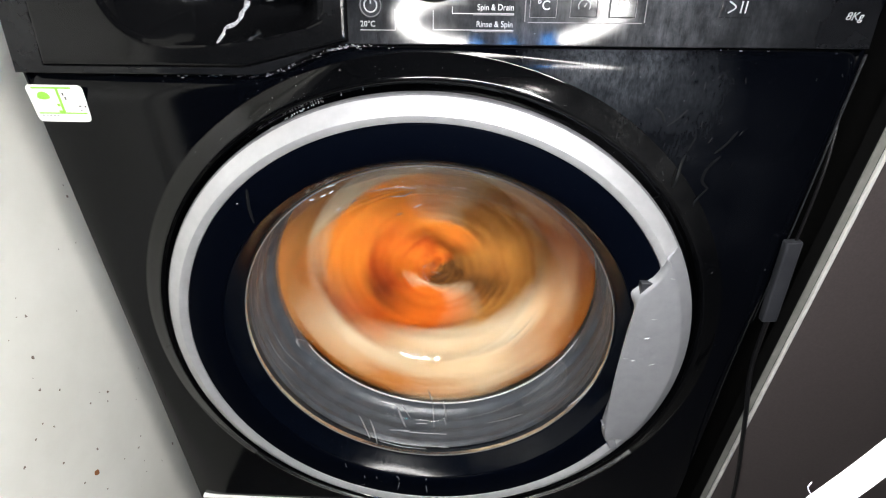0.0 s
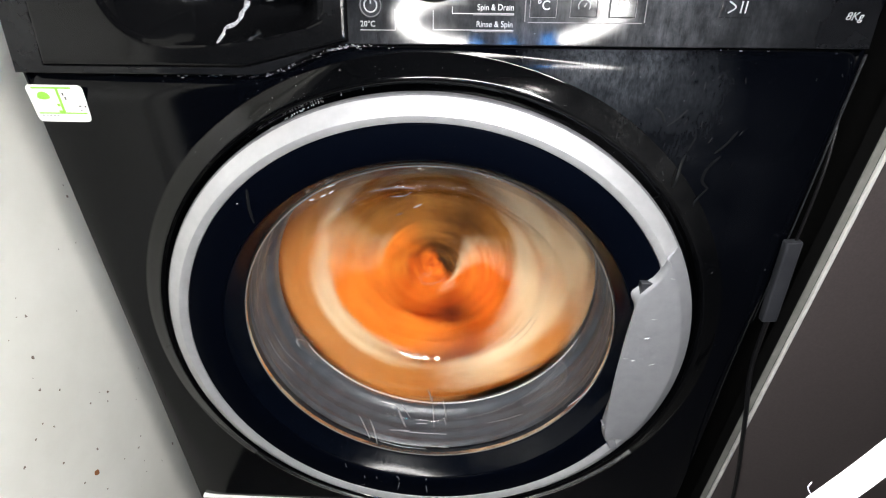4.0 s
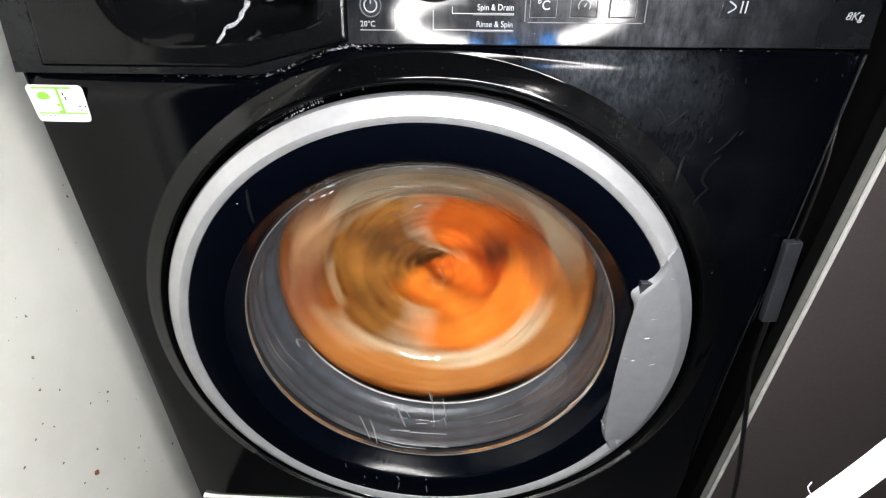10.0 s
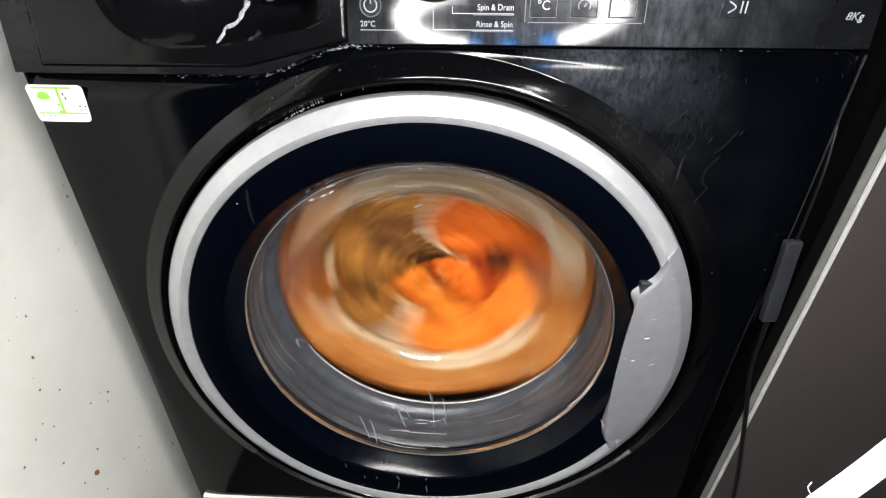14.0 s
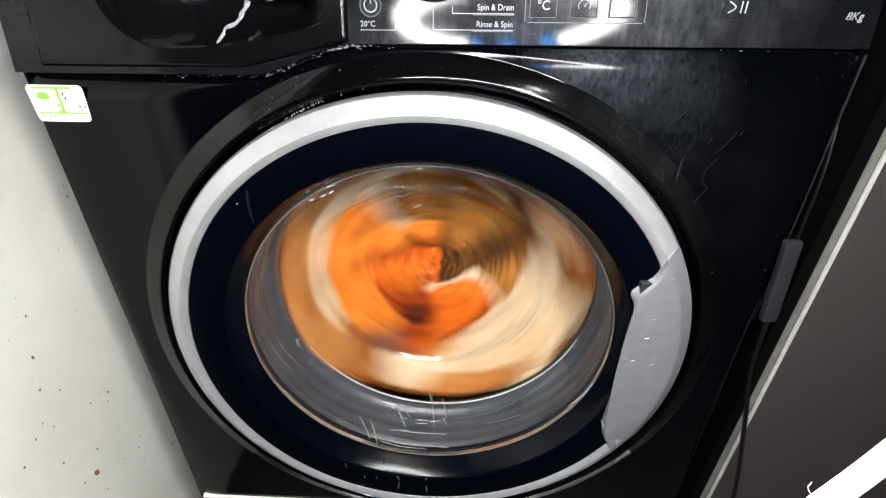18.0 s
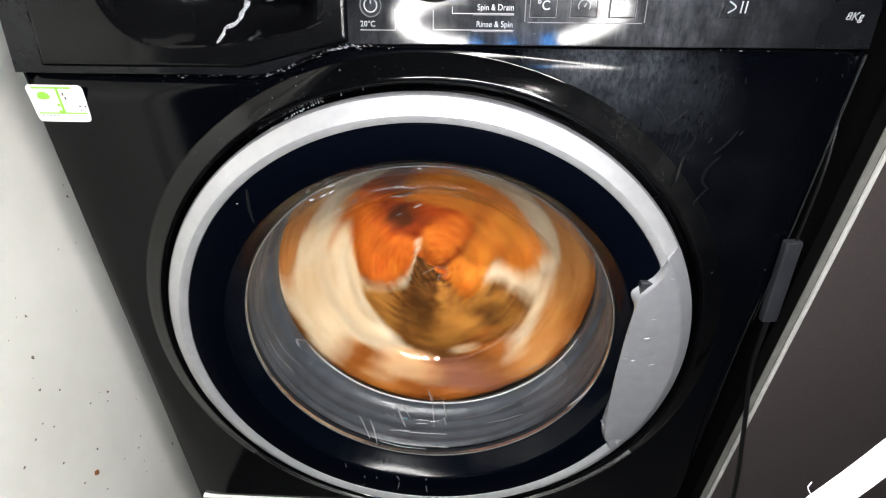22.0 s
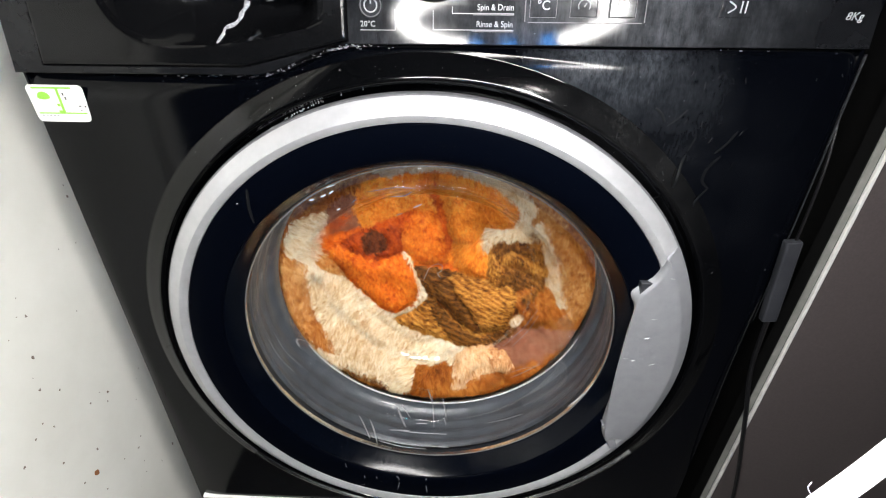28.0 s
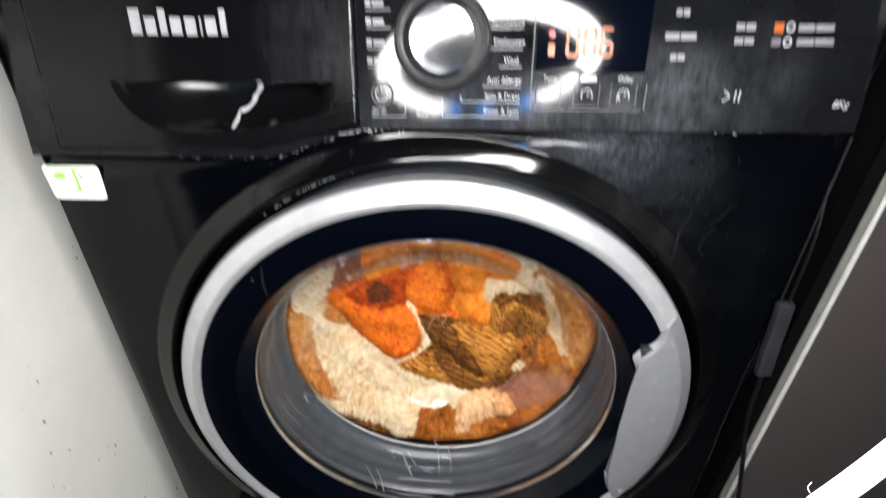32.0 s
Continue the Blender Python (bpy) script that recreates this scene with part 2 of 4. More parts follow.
# ---- the unseen room that closes the place, toned to shape reflections on the front ----
def room():
    def wall(name, x0, x1, y0, y1, z0, z1, mat, label):
        ob = new(name, bm_mesh(box(x0, x1, y0, y1, z0, z1), name, mat, False))
        return tagged(ob, label, "wall" if "wall" in name else name, kind="structure")
    wall("floor", -1.1, 2.1, -2.1, 0.9, -0.1, 0.0, FLOOR, "grey tiled floor under the machine")
    # ceiling and dark walls keep reflections black, the white wall adds a pale one
    wall("ceiling", -1.1, 2.1, -2.1, 0.9, 2.4, 2.5, DARK_WALL, "unseen ceiling, coloured dark to keep reflections black")
    wall("wall_north", -1.1, 2.1, 0.75, 0.9, 0.0, 2.4, WALL, "plain painted wall behind the machine")
    wall("wall_south", -1.1, 2.1, -2.1, -1.95, 0.0, 2.4, DARK_WALL, "unseen wall facing the machine, dark for black reflections")
    wall("wall_west", -1.0, -0.88, -0.98, 0.75, 0.0, 2.4, WHITE_WALL, "unseen white side wall, set for a pale reflection")
    wall("wall_west_2", -1.1, -1.002, -1.95, 0.75, 0.0, 2.4, DARK_WALL, "unseen side wall further along, dark for black reflections")
    wall("wall_east", 1.95, 2.1, -1.95, 0.75, 0.0, 2.4, DARK_WALL, "unseen side wall, dark for black reflections")


# ---- the washing machine ----
MID = Matrix.Translation((0, 0, 0.5))
TILT = pose(0, 0, 0.748, -9.0)


def seam(x):
    """Height of the joint below the control panel."""
    k = min(1.0, max(0.0, (x + 0.125) / 0.075))
    return 0.727 + 0.021 * k * k * (3 - 2 * k)


def dish(x, z):
    """Relief round the door (x, z from the drum's axis): a broad sloping lip, centred a little below the axis, that falls to the opening."""
    r = math.hypot(x, z + 0.025)
    return float(np.interp(r, LIP_R, LIP_Y))


LIP_R = (0.2300, 0.2480, 0.2490, 0.2500, 0.2508, 0.2518, 0.2530, 0.2542, 0.2555, 0.2580, 0.2620, 0.2660, 0.2680, 0.2690)
LIP_Y = (0.0300, 0.0090, 0.0045, -0.0010, -0.0036, -0.0052, -0.0058, -0.0057, -0.0052, -0.0042, -0.0027, -0.0012, -0.0004, 0.0)


def front_panel(lo, hi):
    """The pressed front between two of its rings: 0 at the opening, 40 at the foot of the lip, 52 at the outline."""
    bm = bmesh.new()
    n, m = 256, 52
    rings = []
    for j in range(lo, hi + 1):
        row = []
        for i in range(n):
            a = 2 * math.pi * i / n
            c, s = math.cos(a), math.sin(a)
            tx = 0.2965 / abs(c) if abs(c) > 1e-6 else 9
            if s > 0.05:
                tz = 0.2455 / s
                for _ in range(14):
                    tz = (seam(max(-0.2965, min(0.2965, c * tz))) - 0.0015 - 0.5) / s
            else:
                tz = 0.41 / -s if s < -1e-6 else 9
            t = min(tx, tz)
            near = -0.025 * s + math.sqrt(0.2695 ** 2 - (0.025 * c) ** 2)
            near = min(near, t - 0.002)
            r = 0.2140 + (near - 0.2140) * (j / 40) ** 0.6 if j <= 40 else near + (t - near) * (j - 40) / (m - 40)
            z = 0.5 + r * s
            y = dish(r * c, r * s) + 0.0030 * max(0.0, (j - 47) / 5) ** 2
            top = seam(max(-0.2965, min(0.2965, r * c)))
            if z > top - 0.026:
                y += 0.0048 * ((z - top + 0.026) / 0.026) ** 2
            row.append(bm.verts.new((r * c, y, z)))
        rings.append(row)
    for a, b in zip(rings, rings[1:]):
        for i in range(n):
            j = (i + 1) % n
            bm.faces.new((a[i], b[i], b[j], a[j]))
    bmesh.ops.recalc_face_normals(bm, faces=bm.faces[:])
    if sum(f.normal.y * f.calc_area() for f in bm.faces) > 0:
        bmesh.ops.reverse_faces(bm, faces=bm.faces[:])
    return bm


def recess(x, z):
    """Depth of the drawer's finger grip at a place on the panel (local x, z)."""
    if z > 0.0322 or not -0.2225 < x < -0.0670:
        return 0.0
    u = (x + 0.2225) / 0.1555
    low = 0.0322 - 0.0335 * (1 - (1 - min(1, u / 0.32)) ** 2.6) ** 0.6 if u < 0.32 else 0.0322 - 0.0335 + 0.0165 * ((u - 0.32) / 0.68) ** 2.0
    if u > 0.975:
        low = 0.0322 - (0.0322 - low) * max(0.0, (1 - u) / 0.025)
    d = z - low
    if d <= 0:
        return 0.0
    s = d / max(1e-6, 0.0322 - low)
    k = u / 0.82 if u < 0.82 else (1 - u) / 0.18
    return 0.036 * (1 - (1 - s) ** 2) * k * k * (3 - 2 * k) + 0.0015 * min(1.0, d / 0.002)


def drawer_plate():
    bm = bmesh.new()
    nx, nz = 150, 76
    rows = []
    for j in range(nz + 1):
        row = []
        for i in range(nx + 1):
            x = -0.2732 + 0.2196 * i / nx
            z0 = -0.0140 + (0.0175 * min(1, max(0, (x + 0.128) / 0.0745)))
            z = z0 + (0.0995 - z0) * j / nz
            edge = min(i, nx - i, j, nz - j)
            y = -0.0022 if edge > 0 else -0.0008
            row.append(bm.verts.new((x, y + recess(x, z), z)))
        rows.append(row)
    for a, b in zip(rows, rows[1:]):
        for i in range(nx):
            bm.faces.new((a[i], a[i + 1], b[i + 1], b[i]))
    border = [e for e in bm.edges if e.is_boundary]
    ext = bmesh.ops.extrude_edge_only(bm, edges=border)
    for q in ext["geom"]:
        if isinstance(q, bmesh.types.BMVert):
            q.co.y = 0.0025
    bmesh.ops.recalc_face_normals(bm, faces=bm.faces[:])
    return bm


def washing_machine():
    wm = thing("washing_machine", "glossy black front-loading washing machine with a dusty front", "washing machine")
    part("front_panel", front_panel(40, 52), BLACK, wm, angle=40)
    part("door_surround", front_panel(0, 40), SURROUND, wm, "dusty black moulded lip round the door", angle=40)
    part("side_panel", box(-0.2975, -0.2945, 0.004, 0.56, 0.03, 0.85, 0.001), BLACK, wm)
    part("side_panel", box(0.2945, 0.2975, 0.004, 0.56, 0.03, 0.85, 0.001), BLACK, wm)
    part("back_panel", box(-0.2942, 0.2942, 0.556, 0.56, 0.03, 0.85), BLACK, wm)
    part("top_panel", box(-0.2975, 0.2975, 0.018, 0.56, 0.8505, 0.868, 0.003), BLACK, wm)
    part("plinth", box(-0.290, 0.290, -0.003, 0.004, 0.02, 0.2185, 0.0015), PAPER, wm, "pale plastic strip along the machine's foot")
    for x in (-0.25, 0.25):
        for y in (0.06, 0.50):
            part("foot", lathe([(0, 0), (0.02, 0), (0.02, 0.006), (0.008, 0.008), (0.008, 0.03), (0, 0.03)], 20), CABLE, wm, at=pose(x, y, 0.0, 90))
    # the control panel, leaning back
    xs = [-0.2965 + 0.593 * i / 120 for i in range(121)]
    under = lambda x: -0.0140 + 0.0175 * min(1, max(0, (x + 0.128) / 0.0745)) - 0.0006
    outline = [(x, seam(x) + 0.0012 - 0.748) for x in xs] + [(0.2965, 0.1025), (-0.0530, 0.1025)]
    outline += [(-0.0530 - 0.2208 * k / 40, under(-0.0530 - 0.2208 * k / 40)) for k in range(41)] + [(-0.2738, 0.1025), (-0.2965, 0.1025)]
    fascia = part("control_panel", slab(outline, 0.0, 0.02, 0.0007), FASCIA, wm, at=TILT, angle=30)
    part("seam_shadow_gap", slab([(x, seam(x) - 0.006) for x in xs] + [(x, seam(x) + 0.006) for x in reversed(xs)], 0.010, 0.014), GAP_SHADE, wm)
    # edge highlight, added as a thin strip in a paler colour
    part("edge_glint", tube([(0.2958, 0.0004, 0.746), (0.2962, 0.0002, 0.67), (0.2962, 0.0002, 0.60), (0.2962, 0.0002, 0.52)], lambda k: 0.0009 * (1 - 0.7 * k), 20, 8), EDGE_GLINT, wm, "thin paler strip for the highlight on the front's edge")
    drawer = part("detergent_drawer", drawer_plate(), DRAWER, wm, "black drawer front with a scooped finger grip", at=TILT, angle=50)
    return wm, fascia, drawer


def bowl_depth(r):
    """Depth of the glass behind the front of the machine."""
    if r < 0.1035:
        return 0.0950 - (0.342 - math.sqrt(0.342 ** 2 - r * r))
    if r < 0.1140:
        k = math.asin((r - 0.1035) / 0.016 + math.sin(radians(17.6)))
        return 0.0790 - 0.016 * (math.cos(radians(17.6)) - math.cos(k))
    return float(np.interp(r, (0.1140, 0.1356, 0.1359, 0.1363, 0.1369, 0.1450, 0.1500, 0.1520, 0.1528, 0.1536, 0.1570, 0.1606, 0.1680), (0.0688, 0.0060, 0.0053, 0.0047, 0.0042, -0.0030, -0.0068, -0.0082, -0.0085, -0.0093, -0.0115, -0.0122, -0.0146)))


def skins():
    """Front and back skin of the bowl, both turned to face the camera's side."""
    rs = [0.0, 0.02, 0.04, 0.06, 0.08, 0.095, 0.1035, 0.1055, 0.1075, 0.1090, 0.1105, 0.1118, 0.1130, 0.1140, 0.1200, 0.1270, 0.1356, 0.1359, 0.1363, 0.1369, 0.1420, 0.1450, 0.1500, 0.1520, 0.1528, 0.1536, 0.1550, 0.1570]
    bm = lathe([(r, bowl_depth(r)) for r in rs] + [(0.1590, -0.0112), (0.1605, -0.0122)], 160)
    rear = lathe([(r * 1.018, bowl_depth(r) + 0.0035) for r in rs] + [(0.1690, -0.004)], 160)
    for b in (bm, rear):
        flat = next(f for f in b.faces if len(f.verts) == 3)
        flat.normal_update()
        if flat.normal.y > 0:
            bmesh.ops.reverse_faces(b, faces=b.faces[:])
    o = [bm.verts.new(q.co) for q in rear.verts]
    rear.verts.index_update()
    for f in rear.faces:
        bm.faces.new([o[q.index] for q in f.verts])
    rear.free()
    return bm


def door(wm):
    rim = lathe([(0.2100, 0.012), (0.2120, 0.010), (0.2125, -0.0240), (0.2225, -0.0262), (0.2232, -0.0350), (0.2222, -0.0357), (0.2130, -0.0411), (0.2120, -0.0415), (0.2110, -0.0413), (0.2071, -0.0393), (0.2064, -0.0387), (0.2061, -0.0378), (0.2061, 0.004)], 192)
    d = part("door", rim, SILVER, wm, "round door with a silver rim and clear glass bowl", at=MID, angle=22)
    part("rim_band", lathe([(0.2226, -0.0262), (0.2240, -0.0266), (0.2247, -0.0285), (0.2247, -0.0325), (0.2241, -0.0345), (0.2233, -0.0352)], 192), SILVER_EDGE_SHADE, d, "outer edge of the rim, coloured darker for its facing", angle=28)
    part("inner_ring", lathe([(0.2059, 0.0), (0.2059, -0.0378), (0.2052, -0.0386), (0.1980, -0.0386), (0.1900, -0.0378), (0.1845, -0.0364), (0.1805, -0.0352), (0.1790, -0.0344), (0.1785, -0.0336), (0.1785, -0.004)], 160), DOOR_BLACK, d, "navy-black ring round the glass", angle=30)
    part("ring_slope", lathe([(0.1784, -0.0200), (0.1784, -0.0333), (0.1780, -0.0332), (0.1768, -0.0312), (0.1736, -0.0250), (0.1708, -0.0192), (0.1691, -0.0160), (0.1684, -0.0145), (0.1682, -0.004)], 160), SLOPE, d, "glossy slope from the dark ring down to the glass", angle=30)
    part("glass_flange", lathe([(0.1681, -0.0100), (0.1681, -0.0138), (0.1672, -0.0146), (0.1650, -0.0143), (0.1625, -0.0132), (0.1606, -0.0122)], 160), FLANGE, d, "thick moulded rim of the glass").visible_shadow = False
    part("glass_edge", lathe([(0.1674 + 0.0006 * math.cos(k * math.pi / 4), -0.0146 + 0.0006 * math.sin(k * math.pi / 4)) for k in range(8)], 160, True), PALE_GLASS, d, "pale ground edge of the glass")
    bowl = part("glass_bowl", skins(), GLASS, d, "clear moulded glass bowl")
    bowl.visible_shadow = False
    # the handle: a broad silver grip on the hinge-free side
    out = []
    for k in range(33):
        a = radians(31.0 - 57.5 * k / 32)
        out.append((0.2240 * math.cos(a), 0.2240 * math.sin(a)))
    face = ((0.1800, -0.0915), (0.1705, -0.0912), (0.1665, -0.0560), (0.1647, -0.0200), (0.1646, 0.0160), (0.1655, 0.0480), (0.1678, 0.0700), (0.1735, 0.0790), (0.1795, 0.0885), (0.1826, 0.0985), (0.1830, 0.1070))
    foot = ((0.1850, -0.1045), (0.1757, -0.1050), (0.1668, -0.0780), (0.1690, -0.0300), (0.1690, 0.0160), (0.1690, 0.0450), (0.1690, 0.0600), (0.1636, 0.0730), (0.1672, 0.0800), (0.1768, 0.0895), (0.1812, 0.0990), (0.1822, 0.1080))
    grip = bmesh.new()
    loops = []
    for line, y, k, rim_y in ((face, -0.0445, 0.2128 / 0.2240, -0.0440), (foot, -0.0380, 1.0, -0.0355)):
        edge = [(x * k, rim_y, z * k) for x, z in out]
        inner = [(q.x, y, q.z) for q in spline([(x, 0, z) for x, z in line], 61)]
        loops.append([grip.verts.new(q) for q in edge + inner])
    top = grip.faces.new(loops[0])
    grip.faces.new(loops[1][::-1])
    for i in range(len(loops[0])):
        j = (i + 1) % len(loops[0])
        grip.faces.new((loops[0][j], loops[0][i], loops[1][i], loops[1][j]))
    bmesh.ops.recalc_face_normals(grip, faces=grip.faces[:])
    bmesh.ops.bevel(grip, geom=[e for e in top.edges], offset=0.0018, segments=2, affect="EDGES", profile=0.5)
    bmesh.ops.triangulate(grip, faces=[f for f in grip.faces if len(f.verts) > 4])
    handle = part("handle", grip, SILVER_SHADED, d, "broad silver door handle, coloured darker for its facing", angle=40)
    part("latch_cover", slab([(0.1688, 0.0738), (0.1680, 0.0857), (0.1837, 0.0866), (0.1817, 0.0776)], -0.0425, -0.0360, 0.0006), PLUG_GREY, handle)
    part("lower_tab", slab([(0.1660, -0.0763), (0.1736, -0.0722), (0.1863, -0.1096), (0.1781, -0.1085)], -0.0425, -0.0360, 0.0006), SILVER_SHADED, handle)
    rng = random.Random(3)
    for x, z in ((0.1846, 0.0531), (0.1700, 0.0101), (0.1771, 0.0086), (0.1939, 0.0047), (0.1900, 0.0920), (0.1830, 0.0330)):
        y = -0.0446
        pts = [(x - 0.0022, y, z + rng.uniform(-0.0006, 0.0006)), (x, y, z), (x + 0.0016, y, z + rng.uniform(-0.0004, 0.0010))]
        part("scuff", tube(pts, rng.uniform(0.00012, 0.00024), 10, 6, 0.5), SMEAR, handle)
    return d


room()
WM, FASCIA_OB, DRAWER_OB = washing_machine()
DOOR = door(WM)
def seal():
    """Bellows of the door seal; its lip sits a little off the door's axis."""
    bm = lathe([(0.2135, 0.050), (0.2000, 0.012), (0.1850, 0.000), (0.1745, -0.003), (0.1722, -0.001), (0.1708, 0.005), (0.1726, 0.009), (0.1727, 0.012), (0.1712, 0.016), (0.1710, 0.018), (0.1724, 0.022), (0.1722, 0.026), (0.1705, 0.029), (0.1702, 0.031), (0.1710, 0.035), (0.1702, 0.040), (0.1672, 0.043), (0.1655, 0.046), (0.1652, 0.050), (0.1645, 0.054), (0.1680, 0.058), (0.205, 0.066)], 128)
    for q in bm.verts:
        k = min(1.0, max(0.0, q.co.y / 0.048))
        q.co.x += 0.0045 * k
        q.co.z += 0.0045 * k
    return bm


gasket = part("gasket", seal(), GREY_RUBBER, WM, "grey rubber door seal", at=MID)
# highlight along the seal's lower lip, modelled as a pale arc
part("lip_highlight", tube([(0.1640 * math.cos(radians(a)) + 0.0045, 0.0515, 0.1640 * math.sin(radians(a)) + 0.0045) for a in range(-152, -17, 6)], lambda k: 0.0003 + 0.0007 * math.sin(math.pi * k) ** 0.5, 120, 8), LIP_HIGHLIGHT, gasket, "thin pale arc for the highlight on the seal's lip")
DRUM = part("drum", lathe([(0.170, 0.064), (0.176, 0.062), (0.236, 0.075), (0.238, 0.090), (0.238, 0.43), (0.20, 0.44), (0.0, 0.43)], 96), STEEL, WM, "perforated steel drum", at=MID)
for k in range(3):
    part("lifter", box(-0.02, 0.02, 0.12, 0.40, -0.237, -0.19, 0.015, 3), GREY_PLASTIC, DRUM, at=Matrix.Rotation(radians(120 * k + 40), 4, "Y"))



# ---- printing and controls on the panel ----
def controls(wm, panel, drawer):
    # lettering of the maker: plain upright bars in its colour
    wide, x = (0.010, 0.010, 0.0075, 0.010, 0.010, 0.004, 0.010, 0.0070), -0.2020
    for k, w in enumerate(wide):
        tall = 0.0155 if k in (0, 2, 7) else 0.0105
        bar(x, x + w - 0.0030, 0.0618, 0.0618 + tall, drawer, Matrix.Translation((0, -0.0022, 0)), PRINT, "brand_bar")
        x += w - 0.0002
    T = Matrix.Identity(4)
    # programme names with their tabs
    for text, x, z, w in (("Synthetics", 0.0487, 0.0714, 0.0215), ("Delicates", 0.0502, 0.0588, 0.0205), ("Wool", 0.0520, 0.0473, 0.0100), ("Anti Allergy", 0.0480, 0.0347, 0.0235), ("Spin & Drain", 0.0470, 0.0243, 0.0240), ("Rinse & Spin", 0.0467, 0.0142, 0.0240)):
        writing(text, x, z, 0.0052, panel, T, width=w)
        bar(x - w / 2 - 0.003, 0.0594, z - 0.0046, z - 0.0032, panel, T, PRINT_GREY)
    bar(0.0053, 0.0594, 0.0105, 0.0109, panel, T, PRINT)
    bar(0.0053, 0.0057, 0.0105, 0.0225, panel, T, PRINT)
    bar(0.0181, 0.0594, 0.0205, 0.0209, panel, T, PRINT)
    bar(0.0181, 0.0185, 0.0205, 0.0250, panel, T, PRINT)
    for z in (0.0819, 0.0709, 0.0583, 0.0467):
        bar(-0.0455, -0.0420, z - 0.0018, z + 0.0018, panel, T, PRINT_DIM)
        bar(-0.0410, -0.0335, z - 0.0018, z + 0.0012, panel, T, PRINT_DIM)
        bar(-0.0455, -0.0290, z - 0.0044, z - 0.0034, panel, T, PRINT_GREY)
    writing("20°C", -0.0388, 0.0138, 0.0050, panel, T, width=0.0100)
    bar(-0.0440, -0.0201, 0.0100, 0.0104, panel, T, PRINT)
    bar(-0.0205, -0.0201, 0.0100, 0.0230, panel, T, PRINT)
    writing("Baby", -0.0083, 0.0117, 0.0050, panel, T, width=0.0085)
    writing("Temp", 0.0797, 0.0360, 0.0048, panel, T, width=0.0100)
    writing("Delay", 0.1308, 0.0360, 0.0048, panel, T, width=0.0100)
    bar(0.1000, 0.1110, 0.0345, 0.0378, panel, T, PRINT)
    bar(0.0664, 0.0670, 0.0190, 0.0880, panel, T, PRINT_GREY)
    writing("8Kg", 0.2800, 0.0207, 0.0068, panel, T, shear=0.25, width=0.0115)
    # power key: a ring and a stroke inside a round button
    power = part("power_button", lathe([(0.0, -0.0014), (0.0072, -0.0014), (0.0078, -0.0008), (0.0082, 0.0)], 48), FASCIA, panel, "round black power button", at=Matrix.Translation((-0.0364, 0, 0.0252)))
    part("button_ring", lathe([(0.0066, -0.0014), (0.0070, -0.0017), (0.0074, -0.0014)], 48), PRINT_GREY, power)
    arc = [(0.0042 * math.cos(radians(120 + 30 * k)), -0.0016, 0.0042 * math.sin(radians(120 + 30 * k))) for k in range(11)]
    part("power_symbol", tube(arc, 0.00045, 30, 6), PRINT, power)
    part("power_stroke", tube([(0, -0.0016, 0.001), (0, -0.0016, 0.0055)], 0.00040, 4, 6), PRINT, power)
    # three touch keys in a framed strip
    bar(0.0690, 0.1440, 0.0154, 0.0159, panel, T, PRINT_GREY, "key_frame")
    bar(0.0665, 0.0670, 0.0160, 0.0330, panel, T, PRINT_GREY, "key_frame")
    bar(0.1455, 0.1460, 0.0160, 0.0330, panel, T, PRINT_GREY, "key_frame")
    for x, sign in ((0.0785, "deg"), (0.1051, "dial"), (0.1305, "clock")):
        key = part("touch_key", slab([(x - 0.0085, 0.0190), (x + 0.0085, 0.0190), (x + 0.0085, 0.0325), (x - 0.0085, 0.0325)], -0.0010, 0.001, 0.0005), FASCIA, panel, "square black touch key with a white symbol")
        bar(x - 0.0088, x + 0.0088, 0.0186, 0.0189, key, T, PRINT_GREY, "key_outline")
        bar(x - 0.0089, x - 0.0086, 0.0189, 0.0330, key, T, PRINT_GREY, "key_outline")
        bar(x + 0.0086, x + 0.0089, 0.0189, 0.0330, key, T, PRINT_GREY, "key_outline")
        if sign == "deg":
            writing("°C", x, 0.0256, 0.0080, key, T, lift=-0.0013)
        else:
            pts = [(x + 0.0038 * math.cos(radians(210 - 24 * k)), -0.0012, 0.0256 + 0.0038 * math.sin(radians(210 - 24 * k))) for k in range(11)]
            part("key_symbol", tube(pts, 0.0004, 24, 5), PRINT, key)
            part("key_symbol", tube([(x, -0.0012, 0.0250), (x + 0.0015, -0.0012, 0.0275)], 0.0004, 4, 5), PRINT, key)
            if sign == "clock":
                writing("h", x - 0.0035, 0.0236, 0.0062, key, T, lift=-0.0013)
    # start and pause key
    start = part("start_button", slab([(0.1935, 0.0195), (0.2145, 0.0195), (0.2165, 0.0335), (0.1955, 0.0335)], -0.0008, 0.001, 0.0004), FASCIA, panel, "flat black start and pause key")
    part("start_symbol", tube([(0.1985, -0.0010, 0.0290), (0.2030, -0.0010, 0.0256), (0.1985, -0.0010, 0.0222)], 0.00045, 14, 5), PRINT, start)
    for x in (0.2065, 0.2095):
        part("pause_stroke", tube([(x, -0.0010, 0.0222), (x + 0.0004, -0.0010, 0.0292)], 0.00045, 4, 5), PRINT, start)
    # small printed notes
    for x0, x1, z in ((0.1580, 0.1665, 0.0773), (0.1530, 0.1735, 0.0630), (0.1585, 0.1680, 0.0502), (0.1985, 0.2110, 0.0690), (0.1990, 0.2115, 0.0605), (0.2390, 0.2620, 0.0686), (0.2400, 0.2640, 0.0601)):
        mid = x0 + (x1 - x0) * 0.47
        bar(x0, mid - 0.0004, z - 0.0019, z + 0.0019, panel, T, PRINT_DIM)
        bar(mid + 0.0006, x1, z - 0.0019, z + 0.0019, panel, T, PRINT_DIM)
